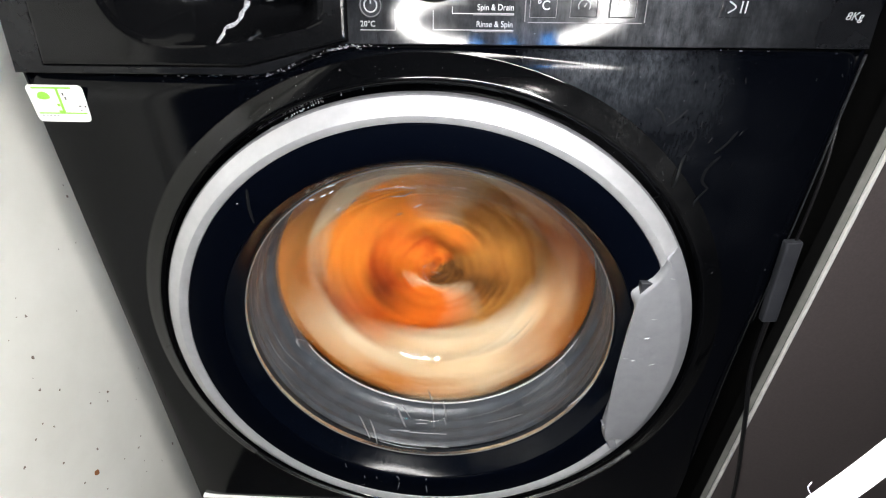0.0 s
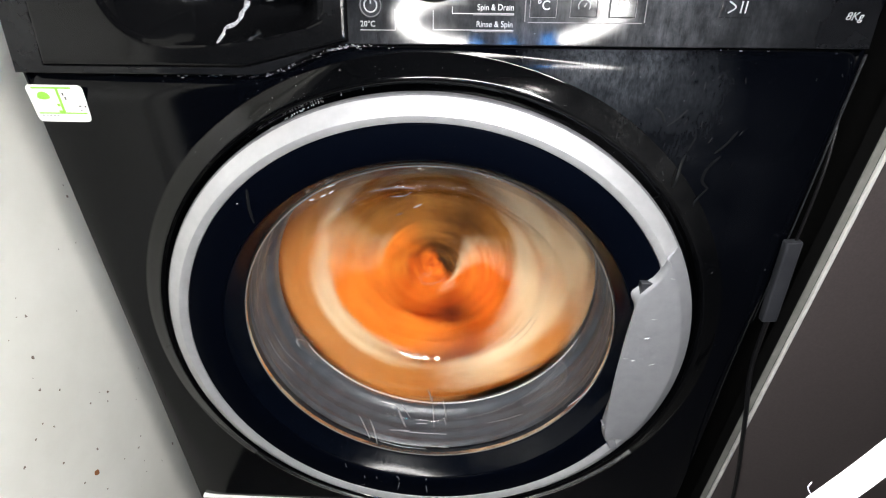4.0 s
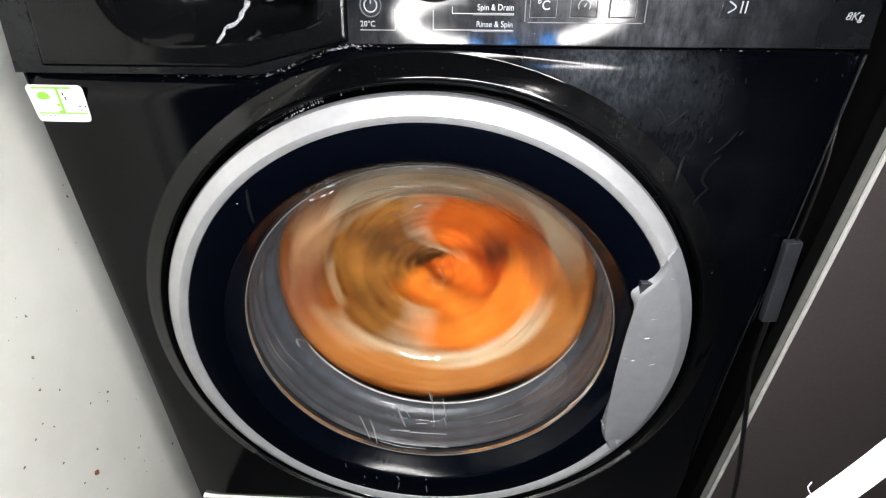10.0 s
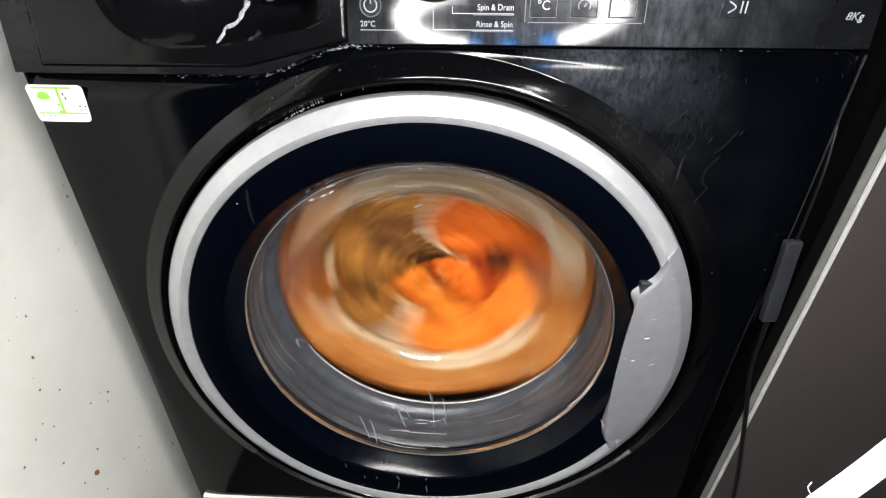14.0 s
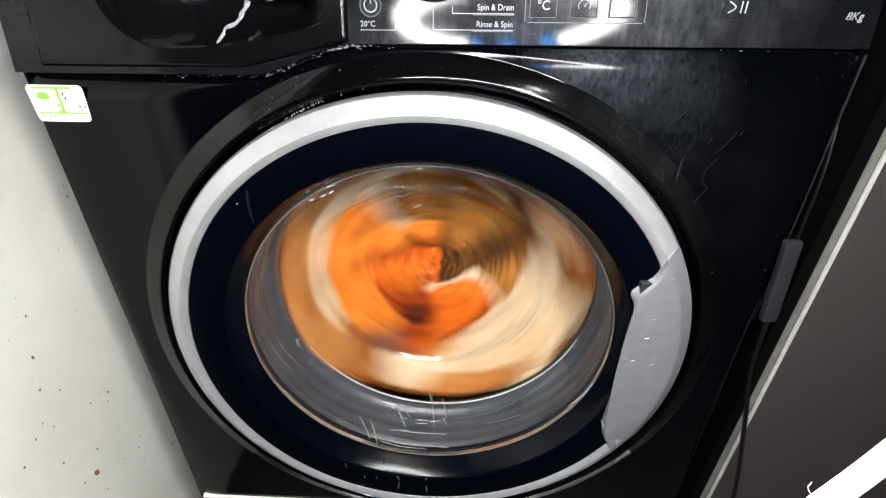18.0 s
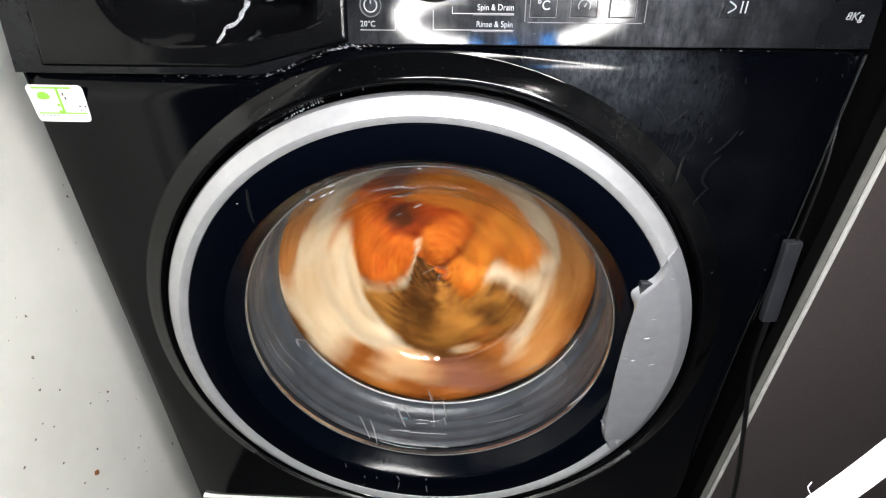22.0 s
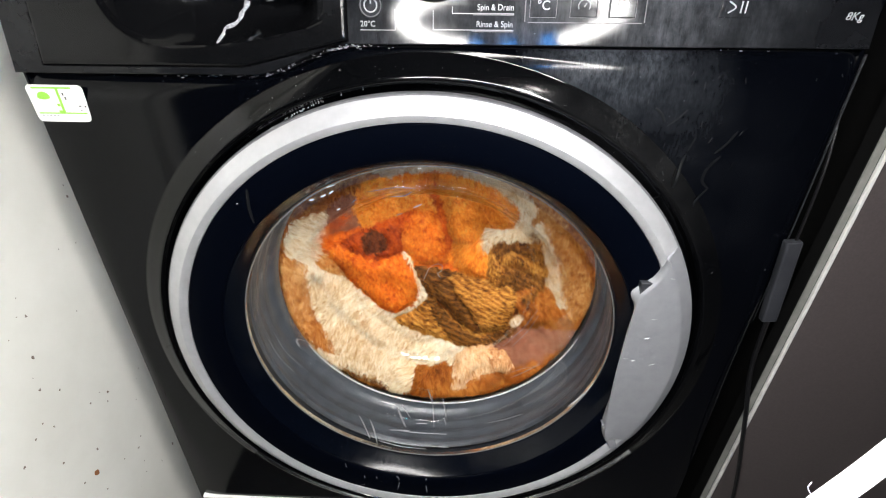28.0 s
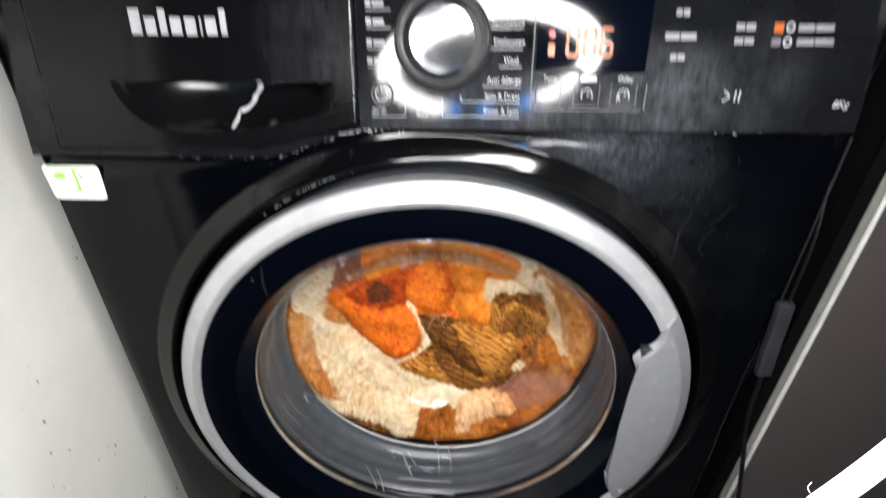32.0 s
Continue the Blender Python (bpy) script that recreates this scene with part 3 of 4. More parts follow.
    part("option_light", box(0.2235, 0.2290, -0.0009, 0.0004, 0.0658, 0.0712), ORANGE_LED, panel, "lit orange indicator")
    part("option_light", box(0.2235, 0.2290, -0.0008, 0.0004, 0.0575, 0.0625), PRINT_GREY, panel)
    for z in (0.0690, 0.0600):
        part("option_symbol", lathe([(0.0018, -0.0009), (0.0026, -0.0010), (0.0030, -0.0009)], 20), PRINT, panel, at=Matrix.Translation((0.2335, 0, z)))
    # time display
    display = part("display", slab([(0.0690, 0.0400), (0.1430, 0.0400), (0.1430, 0.0900), (0.0690, 0.0900)], -0.0003, 0.001), DISPLAY, panel, "dark display window with lit orange digits")
    seg = {"a": (0.0012, 0.0078, 0.0165, 0.0185), "g": (0.0012, 0.0078, 0.0080, 0.0100), "d": (0.0012, 0.0078, 0.0, 0.0020), "f": (0, 0.0020, 0.0100, 0.0170), "e": (0, 0.0020, 0.0015, 0.0085), "b": (0.0070, 0.0090, 0.0100, 0.0170), "c": (0.0070, 0.0090, 0.0015, 0.0085)}
    for x, lit in ((0.0880, "abcdef"), (0.0995, "abcdef"), (0.1105, "acdefg")):
        for s in lit:
            a, b, c, e = seg[s]
            part("digit_segment", box(x + a, x + b, -0.0008, 0.0002, 0.0498 + c, 0.0498 + e), ORANGE_LED, display)
    part("lock_light", lathe([(0, -0.0009), (0.0022, -0.0009), (0.0024, 0)], 16), RED_LED, display, at=Matrix.Translation((0.0784, 0, 0.0640)))
    part("lock_light", box(0.0764, 0.0806, -0.0009, 0.0002, 0.0505, 0.0580), ORANGE_LED, display)
    # the programme knob
    knob = part("programme_knob", lathe([(0.0320, 0.0), (0.0325, -0.0020), (0.0305, -0.0040), (0.0300, -0.0150), (0.0288, -0.0185), (0.0268, -0.0195), (0.0250, -0.0186)], 72), KNOB, panel, "dark round programme knob with a metallic rim", at=Matrix.Translation((0.0055, 0, 0.0597)))
    part("knob_cap", lathe([(0.0250, -0.0186), (0.0240, -0.0182), (0.0218, -0.0158), (0.0208, -0.0151)] + [(q, -0.0155 + 0.95 * q * q) for q in (0.0200, 0.0160, 0.0120, 0.0080, 0.0040, 0.0)], 64), CAP, knob, "polished metal knob cap")


controls(WM, FASCIA_OB, DRAWER_OB)


def sticker(wm):
    corners, edge = ((-0.2965, 0.7195), (-0.2955, 0.6925), (-0.2545, 0.6925), (-0.2535, 0.7195)), []
    for k, (x, z) in enumerate(corners):
        mx, mz = 0.0035 if x < -0.27 else -0.0035, 0.0035 if z < 0.7 else -0.0035
        for q in range(5):
            a = math.atan2(-mz, -mx) + radians(-45 + 22.5 * q)
            edge.append((x + mx + 0.0035 * math.cos(a), z + mz + 0.0035 * math.sin(a)))
    s = part("energy_sticker", slab(edge, -0.0005, 0.0002), PAPER, wm, "white and green printed sticker", smooth=False)
    T = Matrix.Translation((0, -0.0004, 0))
    for x0, x1, z0, z1, m in ((-0.2920, -0.2620, 0.7168, 0.7180, GREEN), (-0.2740, -0.2722, 0.6985, 0.7170, GREEN), (-0.2930, -0.2730, 0.6985, 0.6994, GREEN), (-0.2720, -0.2560, 0.6985, 0.6996, GREEN), (-0.2770, -0.2740, 0.6990, 0.7010, GREEN), (-0.2765, -0.2745, 0.7040, 0.7060, GREEN), (-0.2700, -0.2690, 0.7120, 0.7140, INK), (-0.2690, -0.2680, 0.7090, 0.7110, INK), (-0.2605, -0.2585, 0.7040, 0.7048, INK), (-0.2600, -0.2590, 0.7010, 0.7018, INK), (-0.2560, -0.2550, 0.7035, 0.7048, INK)):
        bar(x0, x1, z0, z1, s, T, m, "sticker_print", 0.0003)
    for k in range(5):
        bar(-0.2910 + 0.0028 * k, -0.2896 + 0.0028 * k, 0.6970, 0.6976, s, T, PRINT_GREY, "sticker_print", 0.0003)
    part("sticker_print", slab([(-0.2848 + 0.0048 * math.cos(radians(15 * k)), 0.7105 + 0.0042 * math.sin(radians(15 * k)) * (1.0 if k < 13 else 0.35)) for k in range(24)], -0.0010, -0.0006), GREEN, s, smooth=False)


sticker(WM)


# ---- marks of water and lime, and glints painted on the glass ----
def bowl_point(angle, r, lift=0.0012):
    y = bowl_depth(r)
    return Vector(((r - lift * 0.5) * math.cos(angle), y - lift, (r - lift * 0.5) * math.sin(angle)))


def marks():
    rng = random.Random(8)
    bowl = next(o for o in DOOR.children if o.name.startswith("glass_bowl"))
    def glass_mark(wide, mat, *polar):
        """A dried run or line of water on the glass, or a painted glint: half width in millimetres, then angle and
        radius of its points.
        """
        pts = [bowl_point(radians(a), r) for a, r in polar]
        part("water_glint_mark", tube(pts, lambda k: 0.001 * wide * (0.35 + 0.65 * math.sin(math.pi * (0.08 + 0.84 * k))), 22, 6, 0.2), mat, bowl)
    glass_mark(0.60, FILM, (-89.8, 0.1263), (-88.8, 0.1325), (-88.3, 0.1403))
    glass_mark(0.90, FILM, (-84.2, 0.1275), (-83.3, 0.1311), (-82.5, 0.1345))
    glass_mark(0.80, FILM, (-92.4, 0.1238), (-90.7, 0.1265), (-89.9, 0.1290))
    glass_mark(0.50, FILM, (-83.6, 0.1346), (-82.7, 0.1390))
    glass_mark(0.70, FILM, (-122.1, 0.1441), (-118.3, 0.1497), (-113.9, 0.1603))
    glass_mark(0.80, FILM, (-117.0, 0.1439), (-113.8, 0.1507), (-110.5, 0.1629))
    glass_mark(1.20, FILM, (-106.7, 0.1321), (-103.1, 0.1370), (-100.9, 0.1422))
    glass_mark(0.80, FILM, (-104.4, 0.1310), (-99.6, 0.1352))
    glass_mark(0.35, SMEAR, (-97.1, 0.1358), (-91.3, 0.1356))
    glass_mark(0.35, SMEAR, (-96.4, 0.1381), (-91.2, 0.1378))
    glass_mark(0.50, SMEAR, (-102.1, 0.1458), (-95.2, 0.1454), (-82.9, 0.1462))
    glass_mark(0.45, SMEAR, (-107.4, 0.1470), (-99.0, 0.1444))
    glass_mark(1.30, FILM, (-86.5, 0.1568), (-82.2, 0.1579))
    glass_mark(0.50, SMEAR, (-110.5, 0.1593), (-101.3, 0.1601), (-91.2, 0.1602))
    glass_mark(0.50, SMEAR, (-114.8, 0.1319), (-107.6, 0.1318))
    glass_mark(0.35, FILM, (-175.9, 0.1537), (-166.4, 0.1513), (-157.6, 0.1482))
    glass_mark(0.30, FILM, (-177.2, 0.1482), (-167.3, 0.1454), (-157.3, 0.1413))
    glass_mark(0.30, SMEAR, (-170.0, 0.1351), (-165.9, 0.1355), (-169.8, 0.1355), (-164.1, 0.1315))
    # reflections of the lamp at the top, drawn as pale strokes
    glass_mark(0.70, SMEAR, (123.6, 0.1658), (122.3, 0.1643))
    glass_mark(0.50, SMEAR, (120.5, 0.1633), (118.8, 0.1629))
    glass_mark(0.50, SMEAR, (117.8, 0.1624), (116.2, 0.1629))
    glass_mark(0.35, SMEAR, (116.3, 0.1680), (116.8, 0.1680), (114.5, 0.1670))
    glass_mark(0.60, SMEAR, (120.6, 0.1452), (119.3, 0.1451))
    glass_mark(0.40, FILM, (115.0, 0.1448), (112.6, 0.1476))
    glass_mark(0.60, FILM, (116.4, 0.0873), (111.4, 0.0869))
    glass_mark(0.70, SMEAR, (102.8, 0.0901), (97.3, 0.0929))
    glass_mark(0.35, FILM, (108.0, 0.1508), (99.4, 0.1492), (93.5, 0.1457))
    glass_mark(0.45, FILM, (102.7, 0.1390), (98.1, 0.1369), (95.1, 0.1414))
    # bright arcs of the glass shoulder, drawn as thin pale lines
    glass_mark(0.30, FILM, (-45.0, 0.1139), (-28.0, 0.1143), (-11.0, 0.1161))
    glass_mark(0.25, FILM, (-40.0, 0.1166), (-25.0, 0.1169), (-12.2, 0.1176))
    glass_mark(0.40, FILM, (-46.1, 0.1270), (-37.5, 0.1283), (-28.0, 0.1302))
    glass_mark(0.25, FILM, (-47.0, 0.1250), (-38.4, 0.1267), (-30.4, 0.1299))
    glass_mark(0.40, SMEAR, (-30.9, 0.1635), (-24.1, 0.1663), (-16.8, 0.1678))
    glass_mark(0.60, FILM, (-64.2, 0.1424), (-57.0, 0.1439), (-47.9, 0.1463))
    part("lint_thread", tube([(-0.012, 0.0900, -0.006), (-0.008, 0.0895, 0.004), (-0.004, 0.0895, 0.012), (0.004, 0.0895, 0.016), (0.009, 0.0895, 0.014), (0.008, 0.0895, 0.007), (0.004, 0.0895, 0.004), (0.007, 0.0895, -0.002)], 0.00022, 50, 6), PRINT, THROW, "pale loose thread")
    def ring_mark(wide, mat, *polar):
        """A dried drip on the dark ring: half width in millimetres, then angle and radius of its points."""
        pts = [(q * math.cos(radians(a)), float(np.interp(q, (0.1785, 0.1900, 0.2052), (-0.0346, -0.0382, -0.0390))), q * math.sin(radians(a))) for a, q in polar]
        part("dried_drip", tube(pts, lambda k: 0.001 * wide * (0.5 + 0.5 * math.sin(math.pi * (0.1 + 0.8 * k))), 10, 6, 0.25), mat, DOOR)
    ring_mark(1.2, DULL_MARK, (129.3, 0.2015), (132.4, 0.1914), (135.5, 0.1814))
    ring_mark(0.35, FILM, (-101.0, 0.1799), (-99.8, 0.1839))
    ring_mark(0.4, FILM, (-99.6, 0.1877), (-99.8, 0.1977))
    ring_mark(0.5, FILM, (-90.8, 0.1794), (-90.8, 0.1815))
    ring_mark(0.45, FILM, (-90.8, 0.1881), (-90.4, 0.1988))
    ring_mark(0.35, FILM, (-111.5, 0.1876), (-111.0, 0.1904))
    ring_mark(0.4, FILM, (-107.7, 0.1861), (-107.1, 0.187))
    ring_mark(0.35, FILM, (-111.3, 0.2038), (-110.1, 0.2001))
    ring_mark(0.35, FILM, (-119.1, 0.1812), (-118.1, 0.1849))
    ring_mark(0.4, FILM, (133.6, 0.1995), (133.3, 0.1992))
    # wiped drips and scratches on the enamel right of the door
    def mark(points, wide, mat):
        part("wipe_mark", tube([(x, dish(x, z - 0.5) - 0.0002, z) for x, z in points], lambda k: wide * (0.5 + 0.5 * math.sin(math.pi * (0.1 + 0.8 * k))), 24, 6, 0.12), mat, WM)
    mark(((0.1990, 0.6880), (0.1940, 0.6700), (0.1900, 0.6500), (0.1850, 0.6300)), 0.0010, DULL_MARK)
    mark(((0.2210, 0.6740), (0.2140, 0.6640), (0.2130, 0.6540), (0.2190, 0.6480)), 0.0011, DULL_MARK)
    mark(((0.2190, 0.6480), (0.2110, 0.6360), (0.2080, 0.6180)), 0.0009, DULL_MARK)
    mark(((0.2280, 0.6930), (0.2230, 0.6840), (0.2160, 0.6760)), 0.0010, DULL_MARK)
    mark(((0.1880, 0.7080), (0.1820, 0.7010), (0.1760, 0.6960)), 0.0007, DULL_MARK)
    mark(((0.1650, 0.7090), (0.1700, 0.7050), (0.1740, 0.6990)), 0.0010, DULL_MARK)
    for k in range(26):
        x, z = rng.uniform(0.12, 0.235), rng.uniform(0.655, 0.742)
        mark(((x, z), (x + rng.uniform(-0.002, 0.002), z - rng.uniform(0.001, 0.005))), rng.uniform(0.0002, 0.0006), rng.choice((DULL_MARK, MID_MARK)))
    # crust along the joint under the panel
    v, tri = [], []
    ico = bmesh.new()
    bmesh.ops.create_icosphere(ico, subdivisions=1, radius=1)
    base = [q.co.copy() for q in ico.verts]
    faces = [[w.index for w in f.verts] for f in ico.faces]
    ico.free()

    def blob(x, y, z, sx, sz):
        o = len(v)
        for q in base:
            v.append((x + q.x * sx, y + q.y * 0.0005, z + q.z * sz))
        tri.extend([[i + o for i in f] for f in faces])
    for k in range(120):
        x = rng.choice((rng.gauss(-0.11, 0.035), rng.gauss(-0.060, 0.012), rng.gauss(-0.06, 0.015), rng.uniform(0.15, 0.24) if k % 3 == 0 else rng.gauss(-0.15, 0.04)))
        if -0.25 < x < 0.29:
            blob(x, 0.0035 if x > -0.05 else 0.004, seam(x) - 0.0006 + rng.gauss(0, 0.0006), rng.uniform(0.0003, 0.0022) * rng.random(), rng.uniform(0.00010, 0.00028))
    for k in range(34):
        a = radians(rng.gauss(117, 6))
        r = 0.2225 + rng.uniform(-0.0008, 0.0008)
        blob(r * math.cos(a), dish(r * math.cos(a), r * math.sin(a)) - 0.0003, 0.5 + r * math.sin(a), 0.0005, 0.0007)
    for k in range(46):
        a = radians(rng.gauss(112, 16))
        r = rng.uniform(0.228, 0.250)
        q = rng.uniform(0.00008, 0.00016)
        blob(r * math.cos(a), dish(r * math.cos(a), r * math.sin(a)), 0.5 + r * math.sin(a), q, q * 1.3)
    ob = new("lime_crust", mesh_of("lime_crust", v, tri, SMEAR))
    ob.parent = WM
    tagged(ob, "crumbly white lime along the joint", kind="stuff")
    # the dried drip in the drawer's grip
    pts = []
    for x, z in ((-0.1310, 0.0305), (-0.1322, 0.0262), (-0.1345, 0.0222), (-0.1352, 0.0182), (-0.1385, 0.0138), (-0.1432, 0.0112), (-0.1436, 0.0070), (-0.1446, 0.0010)):
        pts.append((x, -0.0030 + recess(x, z), z))
    part("dried_drip", tube(pts, lambda s: 0.0021 * (1 - 0.45 * s) * (0.85 + 0.25 * math.sin(23 * s)), 60, 8, 0.25), CRUST, DRAWER_OB, "dried white detergent drip")


# ---- the laundry: one plush throw, packed round the glass ----
PLUSH = {}


def plush(name, dark, mid, light):
    """Wet plush: the dye varies from lock to lock, by the mesh's own tone, which also darkens the roots as shade would.
    """
    m = material(name, mid, 0.7, spec=0.10)
    at = m.node_tree.nodes.new("ShaderNodeAttribute")
    at.attribute_name = "tone"
    r = ramp(m, [(0.12, dark), (0.5, mid), (0.88, light)])
    wire(m, at, "Fac", r, "Fac")
    wire(m, r, "Color", bsdf(m), "Base Color")
    bsdf(m).inputs["Sheen Weight"].default_value = 0.04
    bsdf(m).inputs["Sheen Roughness"].default_value = 0.5
    bsdf(m).inputs["Sheen Tint"].default_value = (*light, 1)
    return m


PLUSH["cream"] = plush("plush_cream", (0.50, 0.26, 0.095), (0.88, 0.68, 0.42), (0.98, 0.90, 0.70))
PLUSH["orange"] = plush("plush_orange", (0.56, 0.090, 0.005), (0.96, 0.262, 0.018), (1.0, 0.47, 0.075))
PLUSH["gold"] = plush("plush_golden_orange", (0.56, 0.100, 0.006), (0.96, 0.285, 0.022), (1.0, 0.50, 0.085))
PLUSH["maroon"] = plush("plush_dark_red", (0.09, 0.010, 0.002), (0.36, 0.040, 0.004), (0.66, 0.11, 0.012))
PLUSH["ember"] = plush("plush_deep_orange", (0.36, 0.036, 0.003), (0.80, 0.150, 0.009), (0.96, 0.33, 0.035))
PLUSH["red"] = plush("plush_red_orange", (0.26, 0.024, 0.003), (0.66, 0.090, 0.006), (0.90, 0.21, 0.02))
PLUSH["brown"] = plush("plush_golden_brown", (0.085, 0.022, 0.003), (0.46, 0.165, 0.022), (0.84, 0.40, 0.085))
# darkest dyes: brown print, and shade of creases and hollows put into colour
PLUSH["umber"] = plush("plush_umber_and_shade", (0.045, 0.012, 0.002), (0.19, 0.062, 0.009), (0.44, 0.18, 0.034))
PLUSH["dark"] = plush("plush_brown_and_shade", (0.030, 0.010, 0.002), (0.135, 0.046, 0.008), (0.34, 0.130, 0.024))
PLUSH["hollow"] = plush("plush_hollow_shade", (0.030, 0.007, 0.003), (0.090, 0.022, 0.007), (0.24, 0.055, 0.014))
PLUSH["tan"] = plush("plush_tan", (0.22, 0.050, 0.006), (0.56, 0.185, 0.030), (0.84, 0.46, 0.16))
PLUSH["peach"] = plush("plush_pale_peach", (0.40, 0.13, 0.035), (0.78, 0.42, 0.18), (0.96, 0.72, 0.44))
PLUSH["rust"] = plush("plush_rust_brown", (0.09, 0.018, 0.002), (0.36, 0.092, 0.010), (0.68, 0.26, 0.05))
# mauve brown that puts a reflection on the glass into the cloth's colour
PLUSH["mauve"] = plush("plush_reflection_brown", (0.20, 0.066, 0.032), (0.29, 0.105, 0.058), (0.38, 0.16, 0.09))
LOAD_R = (0.0, 0.06, 0.11, 0.14, 0.15, 0.165, 0.2)
LOAD_Y = (0.116, 0.113, 0.105, 0.092, 0.083, 0.072, 0.074)
PATCHES, CREASES = [], []


def patch(dye, lift, comb, pile, *points):
    """A patch of print or painted shade, traced to fit the camera's view: dye, lift in metres, lie of the pile, pile
    length, corners in millimetres.
    """
    PATCHES.append((dye, lift, comb, pile, points))


def crease(wide, deep, *points):
    CREASES.append((points, wide, deep))


patch("rust", 0.002, (0.2, -1), 0.0065, (-165, 45), (-172, -20), (-150, -85), (-105, -135), (-50, -165), (-40, -150), (-95, -118), (-140, -60), (-152, -10), (-150, 40))
patch("tan", 0.003, (-0.3, -1), 0.0065, (-110, 105), (-60, 125), (0, 132), (60, 122), (60, 150), (0, 172), (-70, 160), (-125, 120))
patch("cream", 0.006, (-0.3, -1), 0.0085, (92, 70), (72, 98), (38, 117), (-8, 125), (-46, 119), (-54, 132), (-10, 145), (42, 138), (84, 114), (108, 84))
patch("tan", 0.003, (-0.3, -1), 0.0065, (108, 84), (118, 70), (138, 68), (125, 112), (84, 145), (50, 152), (44, 140), (86, 116))
patch("rust", 0.003, (-0.3, -1), 0.0065, (150, -40), (176, -30), (168, 30), (180, 0), (165, -90), (120, -135), (60, -168), (50, -158), (110, -115))
# veil of reflection, painted on as a mauve patch
patch("mauve", 0.0048, (0.2, -1), 0.006, (-133, 30), (-132, 62), (-110, 86), (-86, 97), (-76, 92), (-80, 56), (-106, 39))
patch("orange", 0.0064, (0.3, -1), 0.006, (-82, 100), (-54, 116), (-26, 122), (-2, 108), (-3, 72), (-43, 63), (-82, 52))
patch("red", 0.0064, (0.5, -0.6), 0.0055, (-132, 31), (-119, 47), (-80, 53), (-42, 68), (-15, 77), (0, 63), (-22, 51), (-35, 37), (-38, 10), (-85, 1), (-115, 4))
patch("tan", 0.0064, (0.2, -1), 0.0065, (-161, 32), (-146, 25), (-141, 3), (-141, -40), (-130, -72), (-115, -103), (-116, -124), (-141, -102), (-161, -55), (-166, -8))
patch("cream", 0.008, (0.9, -0.3), 0.009, (-158, 36), (-147, 70), (-128, 78), (-116, 74), (-126, 45), (-135, 17), (-142, 14))
patch("cream", 0.0096, (-0.55, -0.8), 0.0085, (-143, 14), (-135, 17), (-124, 0), (-103, -19), (-74, -52), (-35, -82), (2, -103), (30, -109), (26, -121), (2, -131), (-21, -135), (-27, -157), (-48, -158), (-67, -144), (-89, -134), (-111, -118), (-128, -84), (-141, -45), (-145, -15))
patch("cream", 0.0064, (0.4, -0.9), 0.009, (-163, -68), (-139, -90), (-112, -116), (-116, -128), (-142, -109), (-159, -86))
patch("tan", 0.0096, (0.6, -0.6), 0.006, (-135, 17), (-125, 25), (-115, 6), (-106, -16), (-116, -9), (-129, 3))
patch("ember", 0.0192, (0.3, -0.9), 0.0055, (-119, 24), (-100, 38), (-80, 22), (-50, 18), (-36, 13), (-25, -8), (-21, -33), (-25, -52), (-50, -64), (-76, -43), (-99, -14), (-112, 5))
patch("maroon", 0.0096, (0.7, -0.5), 0.0055, (-108, 34), (-80, 49), (-43, 53), (-36, 38), (-45, 12), (-71, 8), (-92, 20))
# hollow whose shade is put into the dye
patch("hollow", 0.0064, (0.7, -0.5), 0.005, (-84, 40), (-68, 48), (-55, 39), (-55, 22), (-69, 15), (-83, 19))
patch("ember", 0.0125, (0.5, -0.9), 0.0055, (-35, 53), (-18, 73), (-3, 73), (7, 57), (13, 28), (14, 3), (-6, 1), (-28, 14), (-38, 28))
# dark fold line, painted in as a red strip
patch("red", 0.0032, (0.3, -1), 0.005, (-7, 96), (2, 112), (9, 80), (14, 43), (23, 10), (14, 4), (6, 43), (-1, 72))
patch("gold", 0.0144, (0.35, -1), 0.0055, (0, 124), (36, 118), (69, 102), (87, 85), (90, 69), (82, 56), (58, 49), (54, 30), (45, 7), (27, 12), (18, 35), (10, 71))
patch("gold", 0.0144, (0.1, -1), 0.0065, (16, 11), (29, 28), (53, 37), (59, 11), (60, -9), (43, -13), (24, -2), (12, 3))
patch("cream", 0.0128, (-0.3, -0.9), 0.0075, (54, 29), (58, 47), (82, 57), (90, 69), (105, 64), (113, 43), (96, 41), (71, 43), (61, 20))
patch("brown", 0.0176, (0.2, -1), 0.0065, (61, 23), (70, 42), (91, 48), (108, 45), (120, 26), (128, 0), (116, -13), (102, -6), (87, -10), (74, -27), (60, -13))
# shade of the crease near the centre, put into the colour
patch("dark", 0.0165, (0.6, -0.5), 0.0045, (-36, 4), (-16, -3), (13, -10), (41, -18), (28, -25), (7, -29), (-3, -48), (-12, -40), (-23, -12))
patch("brown", 0.0192, (0.9, -0.4), 0.006, (-3, -25), (20, -15), (44, -9), (72, -23), (90, -23), (94, -51), (83, -79), (56, -93), (28, -77), (7, -56))
patch("brown", 0.0112, (0.9, -0.3), 0.0065, (-52, -76), (-27, -63), (-12, -53), (10, -77), (42, -97), (56, -103), (32, -111), (7, -104), (-24, -91))
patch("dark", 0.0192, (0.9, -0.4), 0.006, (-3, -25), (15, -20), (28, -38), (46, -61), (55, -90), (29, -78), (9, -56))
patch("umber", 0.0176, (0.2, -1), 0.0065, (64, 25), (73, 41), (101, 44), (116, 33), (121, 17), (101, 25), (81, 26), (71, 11))
